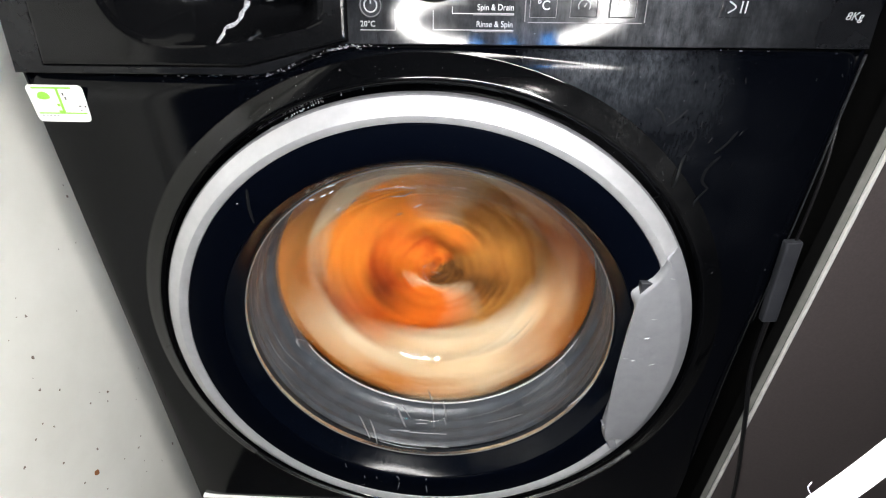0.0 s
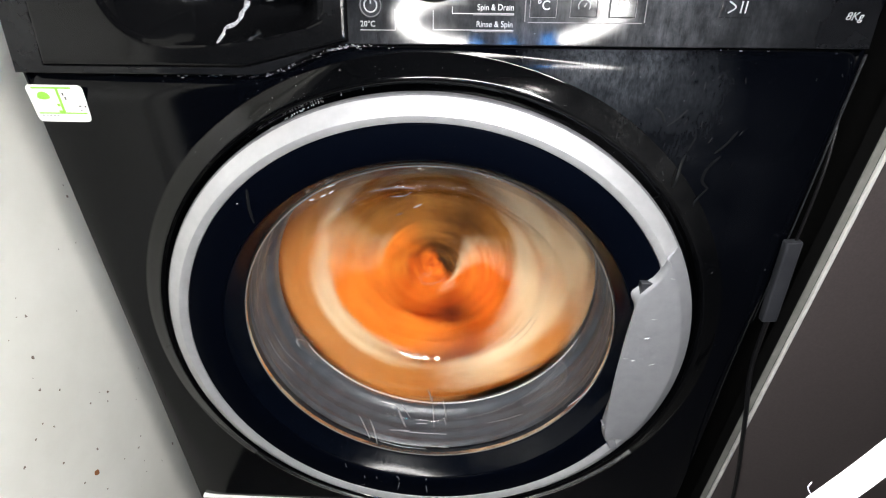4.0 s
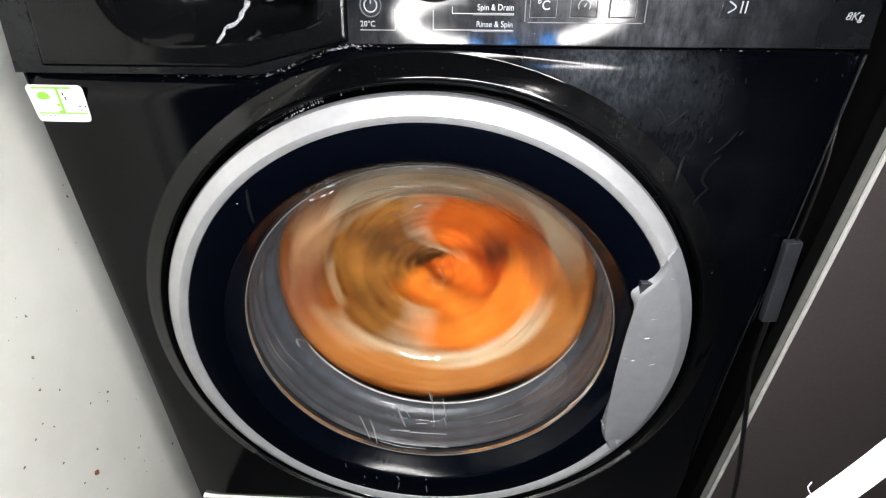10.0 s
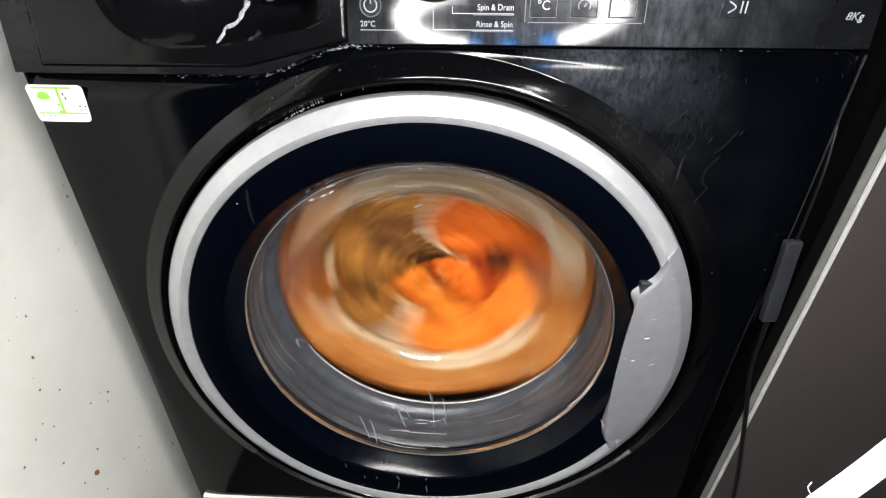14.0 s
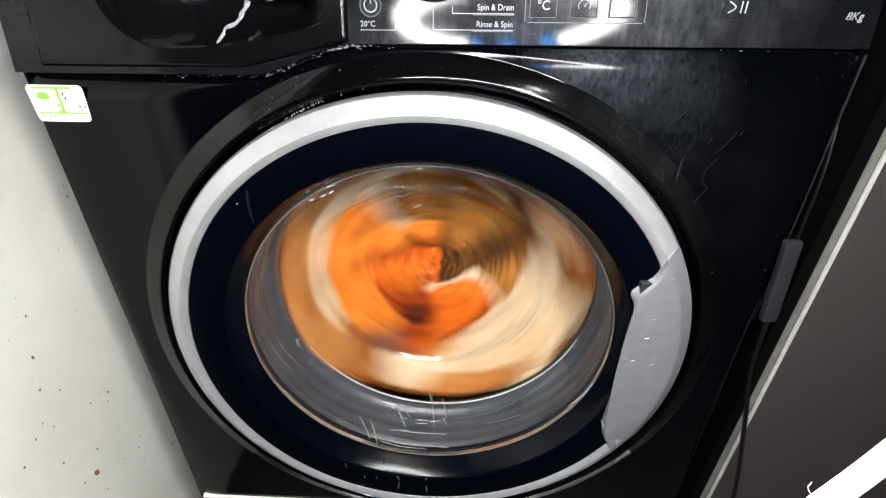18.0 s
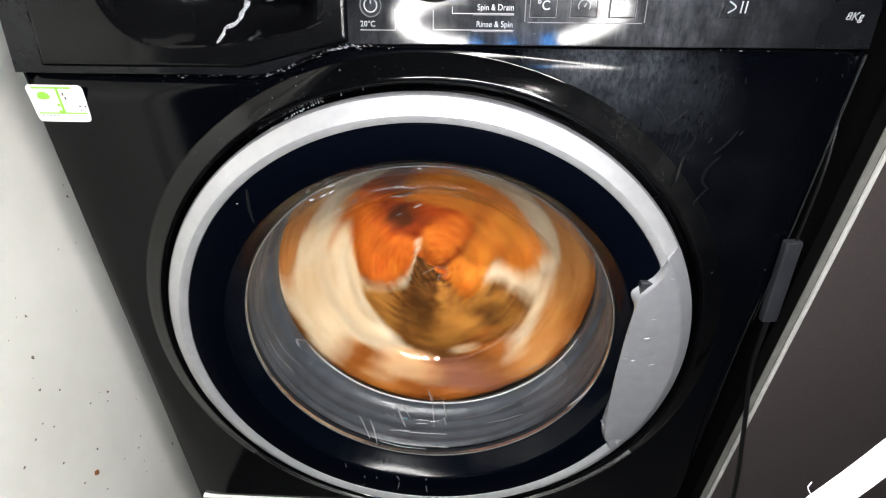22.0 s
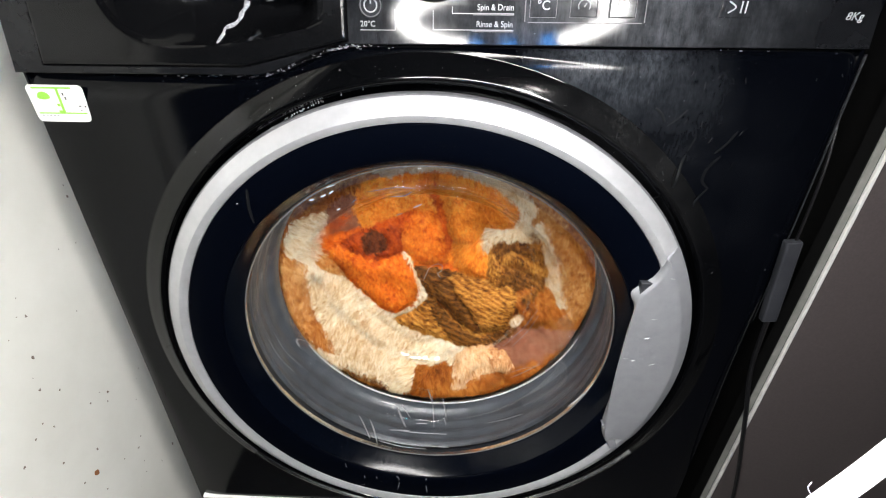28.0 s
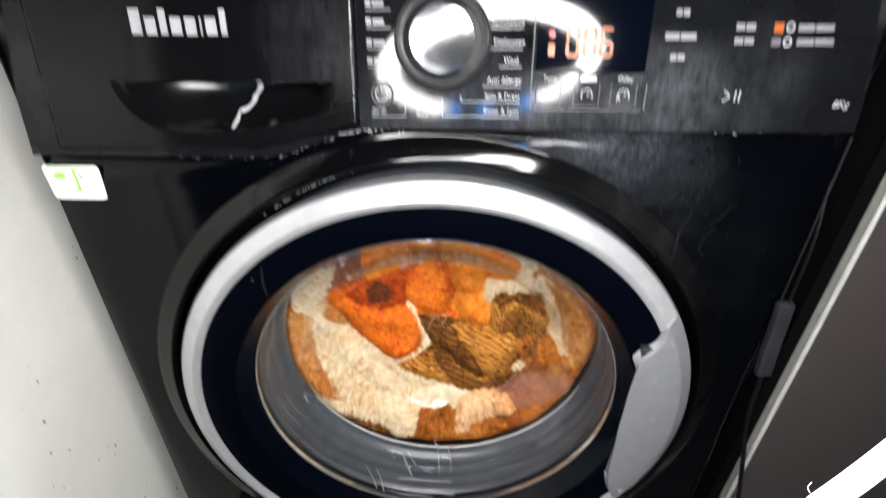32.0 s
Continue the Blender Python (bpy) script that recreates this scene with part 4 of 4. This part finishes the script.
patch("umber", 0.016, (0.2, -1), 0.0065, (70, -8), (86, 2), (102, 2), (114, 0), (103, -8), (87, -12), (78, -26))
# shade under the cream fringe, then along the crease, painted as dark patches
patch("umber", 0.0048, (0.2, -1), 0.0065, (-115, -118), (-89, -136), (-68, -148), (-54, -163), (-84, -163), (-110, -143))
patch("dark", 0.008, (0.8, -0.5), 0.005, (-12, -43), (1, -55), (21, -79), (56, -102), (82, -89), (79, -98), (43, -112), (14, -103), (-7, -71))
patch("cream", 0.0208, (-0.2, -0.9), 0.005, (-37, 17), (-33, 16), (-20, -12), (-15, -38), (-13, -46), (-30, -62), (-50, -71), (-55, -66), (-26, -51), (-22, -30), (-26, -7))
# dark hollow between folds, its shade painted in
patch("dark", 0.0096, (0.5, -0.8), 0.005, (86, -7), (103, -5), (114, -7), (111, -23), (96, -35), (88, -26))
patch("rust", 0.0112, (0.8, -0.6), 0.007, (95, -28), (113, -18), (126, 2), (137, -17), (147, -31), (158, -33), (154, -49), (126, -65), (105, -74), (92, -67))
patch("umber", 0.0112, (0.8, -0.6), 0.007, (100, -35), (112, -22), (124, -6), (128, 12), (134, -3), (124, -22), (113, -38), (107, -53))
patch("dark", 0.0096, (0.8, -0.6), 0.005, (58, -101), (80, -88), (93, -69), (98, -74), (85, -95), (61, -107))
patch("cream", 0.0144, (0.2, -1), 0.006, (91, -66), (99, -56), (107, -58), (104, -69), (94, -73))
patch("cream", 0.0096, (0.5, -0.9), 0.0075, (108, 60), (116, 66), (130, 32), (141, -1), (149, -29), (141, -34), (129, -13), (122, 23))
patch("tan", 0.0064, (-0.3, -0.9), 0.0065, (118, 66), (142, 52), (166, 17), (177, -23), (157, -41), (148, -28), (143, -3), (132, 31))
# reflection at the lower right, painted on as a mauve patch
patch("mauve", 0.0016, (0.7, -0.5), 0.003, (81, -100), (110, -80), (156, -55), (162, -64), (144, -90), (124, -113), (95, -122), (64, -118))
patch("peach", 0.0144, (0.2, -1), 0.0085, (21, -143), (28, -125), (41, -111), (65, -109), (88, -113), (92, -126), (64, -136), (37, -153), (24, -154))
patch("rust", 0.008, (0.2, -1), 0.0075, (-24, -140), (1, -136), (22, -135), (21, -158), (2, -167), (-23, -162))
patch("rust", 0.0096, (0.7, -0.6), 0.0075, (33, -156), (57, -142), (94, -128), (121, -108), (117, -123), (78, -150), (44, -159))
crease(0.004, 0.012, (52, 74), (53, 59), (55, 47))
crease(0.0048, 0.01, (27, 24), (19, 7))
crease(0.004, 0.007, (-134, -13), (-114, -63), (-76, -106), (-21, -134))
crease(0.004, 0.006, (-111, -19), (-82, -65), (-35, -103), (14, -116))
crease(0.0048, 0.01, (87, 7), (109, 2), (122, -9))
crease(0.004, 0.009, (5, 105), (12, 60), (21, 10))
crease(0.005, 0.006, (38, 104), (40, 70), (36, 30))
crease(0.0056, 0.006, (-85, -6), (-47, -24))
crease(0.0032, 0.006, (57, -125), (44, -144))
crease(0.004, 0.004, (14, -59), (62, -82))


def smooth_loop(points, n=6):
    """A closed soft outline through corner points."""
    p = np.array(points, float) / 1000
    a, b, c, d = np.roll(p, 1, 0), p, np.roll(p, -1, 0), np.roll(p, -2, 0)
    out = []
    for k in range(n):
        t = k / n
        out.append(0.5 * (2 * b + (c - a) * t + (2 * a - 5 * b + 4 * c - d) * t * t + (3 * b - a - 3 * c + d) * t ** 3))
    return np.stack(out, 1).reshape(-1, 2)


def to_line(q, line, closed):
    """Distance of points to a line of corners."""
    best = np.full(len(q), 9.0)
    ends = np.roll(line, -1, 0) if closed else line[1:]
    for a, b in zip(line if closed else line[:-1], ends):
        e = b - a
        s = np.clip(((q - a) @ e) / max(e @ e, 1e-12), 0, 1)
        best = np.minimum(best, np.hypot(*(q - a - s[:, None] * e).T))
    return best


def inside(q, loop):
    hit = np.zeros(len(q), bool)
    for a, b in zip(loop, np.roll(loop, -1, 0)):
        cross = (a[1] > q[:, 1]) != (b[1] > q[:, 1])
        hit ^= cross & (q[:, 0] < (b[0] - a[0]) * (q[:, 1] - a[1]) / (b[1] - a[1] + 1e-12) + a[0])
    return hit


def waves(q, scale, seed):
    """Soft, cheap 2D noise from -1 to 1: a sum of turned sine waves."""
    rng = np.random.default_rng(seed)
    total = np.zeros(len(q))
    for k in range(9):
        a, f = rng.uniform(0, 2 * math.pi), scale * rng.uniform(0.6, 1.7)
        total += np.sin(q[:, 0] * f * math.cos(a) + q[:, 1] * f * math.sin(a) + rng.uniform(0, 6.28) + 1.3 * np.sin(q[:, 1] * f * 0.7 + k))
    return total / 4.2


def mesh_of(name, v, tri, mat, smooth=True, normals=None):
    me = bpy.data.meshes.new(name)
    me.vertices.add(len(v))
    me.vertices.foreach_set("co", np.asarray(v, dtype=np.float32).ravel())
    me.loops.add(len(tri) * 3)
    me.loops.foreach_set("vertex_index", np.asarray(tri, dtype=np.int32).ravel())
    me.polygons.add(len(tri))
    me.polygons.foreach_set("loop_start", np.arange(0, len(tri) * 3, 3, dtype=np.int32))
    me.polygons.foreach_set("loop_total", np.full(len(tri), 3, dtype=np.int32))
    me.update(calc_edges=True)
    me.validate()
    if smooth:
        me.polygons.foreach_set("use_smooth", [True] * len(tri))
    if normals is not None:
        me.normals_split_custom_set_from_vertices(normals.tolist())
    me.materials.append(mat)
    return me


def tidy(own):
    """Keeps the largest patch of each owner and gives stray bits to what surrounds them."""
    n, seen = len(own), np.zeros(own.shape, bool)
    found = {}
    for i in range(n):
        for j in range(n):
            if seen[i, j]:
                continue
            k, todo, bit, ring = own[i, j], [(i, j)], [], []
            seen[i, j] = True
            while todo:
                a, b = todo.pop()
                bit.append((a, b))
                for c, d in ((a + 1, b), (a - 1, b), (a, b + 1), (a, b - 1)):
                    if 0 <= c < n and 0 <= d < n:
                        if own[c, d] != k:
                            ring.append(own[c, d])
                        elif not seen[c, d]:
                            seen[c, d] = True
                            todo.append((c, d))
            found.setdefault(k, []).append((len(bit), bit, ring))
    for k, bits in found.items():
        for size, bit, ring in sorted(bits, key=lambda e: -e[0])[1:]:
            to = max(sorted(set(ring)), key=ring.count)
            for a, b in bit:
                own[a, b] = to
    return own


def throw():
    th = thing("plush_throw", "fluffy orange, brown and cream plush throw packed in the drum", "blanket", MID)
    n, half = 241, 0.184
    axis = np.linspace(-half, half, n)
    gx, gz = np.meshgrid(axis, axis)
    q = np.stack([gx.ravel(), gz.ravel()], 1)
    rim = np.hypot(q[:, 0], q[:, 1])
    warped = q + 0.0016 * np.stack([waves(q, 420, 1), waves(q, 420, 2)], 1)
    owner = np.zeros(len(q), int)
    rise = np.zeros(len(q))
    for k, (dye, lift, comb, pile, points) in enumerate(PATCHES, 1):
        loop = smooth_loop(points)
        into = inside(warped, loop)
        d = to_line(q[into], loop, True)
        owner[into] = k
        rise[into] = lift * (0.25 + 0.75 * (1 - np.exp(-(d / 0.011) ** 1.4)))
    owner = tidy(owner.reshape(n, n)).ravel()
    for points, wide, deep in CREASES:
        d = to_line(q, np.array(points, float) / 1000, False)
        rise -= deep * np.exp(-(d / (2.2 * wide)) ** 2)
    rise = rise.reshape(n, n)
    for _ in range(3):
        rise[1:-1, 1:-1] = (4 * rise[1:-1, 1:-1] + rise[:-2, 1:-1] + rise[2:, 1:-1] + rise[1:-1, :-2] + rise[1:-1, 2:]) / 8
    rise = rise.ravel() + 0.0024 * waves(q, 110, 3) + 0.0008 * waves(q, 300, 4)
    # the loose corner that squeezes out between glass and seal
    turn_to = np.arctan2(q[:, 1], q[:, 0])
    rise += 0.026 * np.exp(-((turn_to - radians(118)) / 0.42) ** 2) * np.exp(-((rim - 0.160) / 0.013) ** 2)
    y = np.interp(rim, LOAD_R, LOAD_Y) + 0.004 - rise
    y += np.where(rim > 0.172, (rim - 0.172) * 4, 0)
    verts = np.stack([q[:, 0], y, q[:, 1]], 1)
    dy = np.gradient(y.reshape(n, n), axis, axis)
    normal = np.stack([dy[1].ravel(), -np.ones(n * n), dy[0].ravel()], 1)
    normal /= np.linalg.norm(normal, axis=1)[:, None]
    ribs = {k for k, p in enumerate(PATCHES, 1) if p[0] in ("brown", "umber", "dark")}

    def tone_at(p, own):
        t = 0.5 + 0.11 * waves(p, 75, 21) + 0.06 * waves(p, 240, 22)
        phase = (p[:, 0] * 0.42 + p[:, 1] * 0.91) * 1150 + 1.2 * waves(p, 90, 23)
        return t + np.where(np.isin(own, list(ribs)), 0.21 * np.sin(phase), 0.0)

    def keep_tone(me, values):
        me.attributes.new("tone", "FLOAT", "POINT").data.foreach_set("value", np.clip(values, 0, 1).astype(np.float32))

    i = np.arange(n * n).reshape(n, n)
    quads = np.stack([i[:-1, :-1].ravel(), i[:-1, 1:].ravel(), i[1:, 1:].ravel(), i[1:, :-1].ravel()], 1)
    quads = quads[rim[quads[:, 0]] < 0.180]
    of = owner[quads[:, 0]]
    rng = np.random.default_rng(12)
    # strands of pile, gathered into locks
    count = 300000
    r, a = 0.176 * np.sqrt(rng.random(count)), rng.uniform(0, 2 * math.pi, count)
    root = np.stack([r * np.cos(a), r * np.sin(a)], 1)
    at = np.clip(np.round((root + half) / (2 * half) * (n - 1)).astype(int), 0, n - 1)
    at = at[:, 1] * n + at[:, 0]
    size = 0.0026
    cell = np.floor((root + 0.0014 * np.stack([waves(root, 1100, 31), waves(root, 1100, 32)], 1)) / size).astype(int)
    lock_id = ((cell[:, 0] * 73856093) ^ (cell[:, 1] * 19349663)) % 40009
    lock_tone, lock_way = rng.normal(0, 1, 40009), rng.normal(0, 0.17, (40009, 3))
    heart = (cell + 0.5) * size
    for k in range(len(PATCHES) + 1):
        dye, lift, comb, pile, _ = PATCHES[k - 1] if k else ("rust", 0.002, (0.2, -1), 0.0065, ())
        mine = quads[of == k]
        if not len(mine):
            continue
        used, inverse = np.unique(mine, return_inverse=True)
        f4 = inverse.reshape(-1, 4)
        tri = np.concatenate([f4[:, [0, 1, 2]], f4[:, [0, 2, 3]]])
        me = mesh_of("fold", verts[used], tri, PLUSH[dye], True, normal[used])
        # ground darker than the pile: shade put into the tone
        keep_tone(me, tone_at(q[used], owner[used]) - 0.12)
        ob = new("fold", me)
        ob.parent = th
        s = np.nonzero(owner[at] == k)[0]
        c = len(s)
        nn, p2, lk = normal[at[s]], root[s], lock_id[s]
        p = np.stack([p2[:, 0], y[at[s]], p2[:, 1]], 1)
        swirl = 0.5 * waves(p2, 60, 40)
        cx = comb[0] * np.cos(swirl) - comb[1] * np.sin(swirl)
        cz = comb[0] * np.sin(swirl) + comb[1] * np.cos(swirl)
        way = nn * 0.42 + 0.75 * np.stack([cx, np.zeros(c), cz], 1) + lock_way[lk] + rng.normal(0, 0.13, (c, 3))
        way /= np.linalg.norm(way, axis=1)[:, None]
        long = (pile * rng.uniform(0.7, 1.2, c))[:, None]
        tip = p + way * long
        pull = np.stack([heart[s][:, 0] - p2[:, 0], np.zeros(c), heart[s][:, 1] - p2[:, 1]], 1)
        tip = tip + 0.40 * pull
        mid = p + way * long * 0.5 + 0.12 * pull + nn * 0.0004
        # strands turn their flat side towards the camera
        side = np.cross(way, (0.0, -0.8, 0.5))
        side /= np.maximum(np.linalg.norm(side, axis=1)[:, None], 1e-9)
        w = 0.00034
        hv = np.stack([p - side * w, p + side * w, mid + side * w * 0.8, tip, mid - side * w * 0.8], 1).reshape(-1, 3)
        base = np.arange(c)[:, None] * 5
        ht = np.concatenate([base + [0, 1, 2], base + [0, 2, 4], base + [4, 2, 3]])
        soft = nn * 0.7 + way * 0.10 + lock_way[lk] * 0.35 + np.array((0.0, -0.16, 0.10))
        soft /= np.linalg.norm(soft, axis=1)[:, None]
        hm = mesh_of("plush_fur", hv, ht, PLUSH[dye], True, np.repeat(soft, 5, axis=0))
        shade = tone_at(p2, owner[at[s]]) + 0.12 * lock_tone[lk] + rng.normal(0, 0.14, c)
        # roots darkened and tips paled, shade between strands put into the tone
        keep_tone(hm, np.repeat(shade, 5) + np.tile((-0.06, -0.06, 0.0, 0.08, 0.0), c))
        fur = new("plush_fur", hm)
        fur.parent = ob
        tagged(fur, kind="stuff")
    return th


THROW = throw()
marks()


# ---- neighbours ----
def fridge():
    fr = thing("fridge", "old white enamelled fridge with rust specks beside the machine", "fridge")
    part("cabinet_shell", box(-0.940, -0.357, -0.225, 0.30, 0.03, 1.45, 0.012, 4), FRIDGE, fr, angle=40)
    part("door_front", box(-0.940, -0.359, -0.285, -0.231, 0.05, 1.45, 0.014, 4), FRIDGE, fr, angle=40)
    part("foot", box(-0.92, -0.38, -0.21, 0.28, 0.0, 0.03), CABLE, fr)
    rng = random.Random(5)
    spots = [(-0.0458, 0.3255, 0.0034), (-0.0439, 0.4891, 0.0016), (0.0064, 0.3909, 0.0013), (0.0683, 0.3772, 0.0009), (-0.0692, 0.3738, 0.0010), (-0.0980, 0.4081, 0.0012), (-0.0782, 0.4208, 0.0010), (-0.0592, 0.4151, 0.0008), (-0.0337, 0.3477, 0.0012), (0.0583, 0.2363, 0.0018), (-0.0620, 0.3312, 0.0010), (-0.0453, 0.2955, 0.0009), (0.0105, 0.2916, 0.0011), (-0.0315, 0.5266, 0.0012), (-0.0663, 0.4277, 0.0009), (0.0600, 0.6018, 0.0012), (-0.0375, 0.4413, 0.0009), (0.0016, 0.3820, 0.0008), (0.0752, 0.3561, 0.0008), (-0.0531, 0.4579, 0.0012), (-0.0166, 0.3989, 0.0010), (0.0192, 0.3013, 0.0008)]
    for _ in range(34):
        spots.append((rng.uniform(-0.20, 0.07), rng.uniform(0.22, 0.66), rng.choice((0.0004, 0.0005, 0.0006, 0.0007))))
    for y, z, r in spots:
        bm = bmesh.new()
        vs = [bm.verts.new((-0.3566, y + r * (1 + rng.uniform(-.4, .4)) * math.cos(2 * math.pi * k / 9), z + r * 1.3 * (1 + rng.uniform(-.4, .4)) * math.sin(2 * math.pi * k / 9))) for k in range(9)]
        c = bm.verts.new((-0.3562, y, z))
        for k in range(9):
            bm.faces.new((vs[(k + 1) % 9], vs[k], c))
        part("rust_speck", bm, RUST if r > 0.003 else SCUFF, fr)
    return fr


def cupboard():
    cb = thing("kitchen_cupboard", "dark brown laminate cupboard with a metal front edge", "cupboard")
    hung = pose(0.3315, 0, 0.40) @ pose(0, 0, 0, 0, 1.1)
    part("door_panel", box(0.0018, 0.60, -0.004, 0.012, -0.29, 0.46, 0.001), BROWN, cb, at=hung)
    # added strip that stands for the shade beside the metal edge
    part("edge_shade", box(-0.0080, 0.0016, -0.0010, 0.0120, -0.29, 0.46), GAP_SHADE, cb, "near-black strip for the shade behind the metal edge", at=hung)
    part("metal_edge", box(-0.0016, 0.0016, -0.0050, -0.0020, -0.29, 0.46, 0.0008), ALU, cb, "pale metal edge strip", at=hung)
    part("edge_return", box(-0.0080, -0.0018, -0.0024, -0.0012, -0.29, 0.46, 0.0004), ALU_DULL, cb, "duller grey return of the metal edge", at=hung)
    # cupboard boards in near-black, their shade put into the colour
    part("side_board", box(0.343, 0.358, 0.016, 0.55, 0.0, 0.86), GAP_SHADE, cb)
    part("base", box(0.36, 0.94, 0.06, 0.55, 0.0, 0.10), GAP_SHADE, cb)
    part("carcass", box(0.359, 0.94, 0.016, 0.55, 0.10, 0.86), GAP_SHADE, cb)
    return cb


def lead():
    ld = thing("power_lead", "black lead with a flat grey connector hanging beside the machine", "cable")
    part("connector", box(-0.0065, 0.0065, -0.004, 0.004, -0.041, 0.041, 0.0018), PLUG_GREY, ld, "flat grey plastic connector", at=pose(0.3012, -0.004, 0.5650, 0, -5))
    part("lead_upper", tube([(0.2985, 0.030, 0.80), (0.2990, 0.008, 0.715), (0.2988, -0.003, 0.665), (0.3000, -0.004, 0.604)], 0.0011, 30, 8), CABLE, ld)
    part("lead_lower", tube([(0.3050, -0.004, 0.526), (0.3055, -0.010, 0.47), (0.3150, -0.020, 0.405), (0.3390, -0.022, 0.285), (0.350, -0.02, 0.15), (0.352, -0.02, 0.03)], 0.0021, 50, 8), CABLE, ld)
    return ld


fridge()
cupboard()
lead()


# ---- the ring lamp that stands round the camera ----
def ring_pose(centre, e1, e2):
    a, b = Vector(e1).normalized(), Vector(e2)
    b = (b - a * a.dot(b)).normalized()
    c = a.cross(b)
    return Matrix(((a.x, b.x, c.x, centre[0]), (a.y, b.y, c.y, centre[1]), (a.z, b.z, c.z, centre[2]), (0, 0, 0, 1)))


def ring_lamp():
    rl = thing("ring_lamp", "lit white ring lamp on an arm round the camera", "ring light")
    def arc(a0, a1, rad, r, n, y):
        pts = [(rad * math.cos(radians(a0 + (a1 - a0) * k / 40)), rad * math.sin(radians(a0 + (a1 - a0) * k / 40)), y) for k in range(41)]
        bm = bmesh.new()
        line = [Vector(p) for p in pts]
        rings = []
        for p in line:
            o = p.copy()
            o.z = 0
            o.normalize()
            rings.append([bm.verts.new(p + r * math.cos(2 * math.pi * k / n) * o + 0.6 * r * math.sin(2 * math.pi * k / n) * Vector((0, 0, 1))) for k in range(n)])
        for a, b in zip(rings, rings[1:]):
            for k in range(n):
                bm.faces.new((a[k], a[(k + 1) % n], b[(k + 1) % n], b[k]))
        bm.faces.new(rings[0][::-1])
        bm.faces.new(rings[-1])
        bmesh.ops.recalc_face_normals(bm, faces=bm.faces[:])
        return bm
    part("diffuser", arc(-46, 244, 0.1515, 0.0178, 12, 0.0), RING_LIGHT, rl, "glowing white ring diffuser")
    part("housing", arc(-114, -48, 0.1515, 0.0178, 12, 0.0), CABLE, rl, "dark lamp housing")
    for a0, a1 in ((-113, -105), (-90, -79), (-60, -49)):
        part("indicator", arc(a0, a1, 0.1515, 0.0188, 10, 0.0), BLUE_LED, rl, "blue indicator light")
    part("stand_pole", tube([(0.0237, -0.1496, -0.010), (0.0237, -0.1496, -0.43), (0.0237, -0.1496, -0.855)], 0.008, 12, 12), CABLE, rl, "slim black stand pole")
    for k in range(3):
        c, q = math.cos(radians(120 * k - 90)), math.sin(radians(120 * k - 90))
        part("stand_leg", tube([(0.0237 + 0.008 * c, -0.1496 + 0.008 * q, -0.70), (0.0237 + 0.10 * c, -0.1496 + 0.10 * q, -0.852)], 0.005, 8, 8), CABLE, rl)
    return rl


RING = ring_lamp()
RING_STILL = ring_pose((0.0912, -0.4127, 0.8646), (0.9997, 0.0100, 0.0217), (-0.0393, 0.9982, 0.0461))


def holder():
    """The pale arm of the phone holder, close in front of the lens."""
    h = thing("phone_holder", "white plastic arm of a phone holder close to the lens", "phone holder")
    part("arm", tube([(0.0735, -0.0590, -0.10), (0.0875, -0.0490, -0.10), (0.1015, -0.0385, -0.10), (0.1195, -0.0250, -0.098)], 0.0024, 20, 16), WHITE_PLASTIC, h)
    back = PATH[0][1].inverted() @ RING_STILL @ Vector((0.0237, -0.1496, -0.060))
    part("gooseneck", tube([(0.1195, -0.0250, -0.098), (0.150, -0.004, -0.080), (0.165, 0.010, -0.02), tuple(back * 0.6 + Vector((0.06, 0.01, 0.0))), tuple(back)], 0.0035, 40, 10), WHITE_PLASTIC, h, "bendy neck clamped to the lamp stand")
    part("clip", tube([(0.0768, -0.0512, -0.0985), (0.0762, -0.0498, -0.0985), (0.0770, -0.0487, -0.0985)], 0.00008, 12, 6), SMEAR, h)
    return h


HOLDER = holder()


# ---- what moves ----
TURN_T = (0, 1, 2, 3, 6, 7, 8, 9, 10, 11, 12, 13, 14, 14.5, 16.5, 17, 18, 19, 20, 21, 22, 22.1, 22.2, 22.3, 22.4, 22.5, 22.6, 22.7, 22.8, 22.9, 23.0, 23.1, 23.2, 23.3, 23.4, 23.5)
TURN_ANGLES = (-22985, -21457, -19937, -18497, -14497, -13280, -12062, -10927, -9857, -8772, -7772, -6807, -5907, -5512, -3863, -3503, -2785, -2112, -1480, -932, -397, -355, -308, -260, -213, -177, -142, -112, -84, -60, -42, -27, -13, -5, -1, 0)


def turn(t):
    """Degrees by which the drum has turned, against the clock, still at 0."""
    if t >= TURN_T[-1]:
        return 0.0
    T, A = TURN_T, TURN_ANGLES
    i = max(k for k in range(len(T) - 1) if T[k] <= t)
    s = lambda k: ((A[k + 1] - A[k]) / (T[k + 1] - T[k]) if k == 0 else 0.0 if k == len(T) - 1 else (A[k + 1] - A[k - 1]) / (T[k + 1] - T[k - 1]))
    h = T[i + 1] - T[i]
    u = (t - T[i]) / h
    return (2 * u ** 3 - 3 * u * u + 1) * A[i] + (u ** 3 - 2 * u * u + u) * h * s(i) + (3 * u * u - 2 * u ** 3) * A[i + 1] + (u ** 3 - u * u) * h * s(i + 1)


def motions():
    rows = [(k / FPS, MID @ Matrix.Rotation(radians(-turn(k / FPS)), 4, "Y")) for k in range(0, int(23.5 * FPS) + 1)]
    rows.append((32.0, MID.copy()))
    walk(DRUM, rows)
    walk(THROW, rows)
    last = ring_pose((0.0678, -0.4123, 0.8571), (0.9955, -0.0756, 0.0577), (-0.0187, 0.9497, 0.3128))
    walk(HOLDER, PATH)
    walk(RING, [(0.0, RING_STILL), (31.5, RING_STILL), (32.0, last)])


motions()
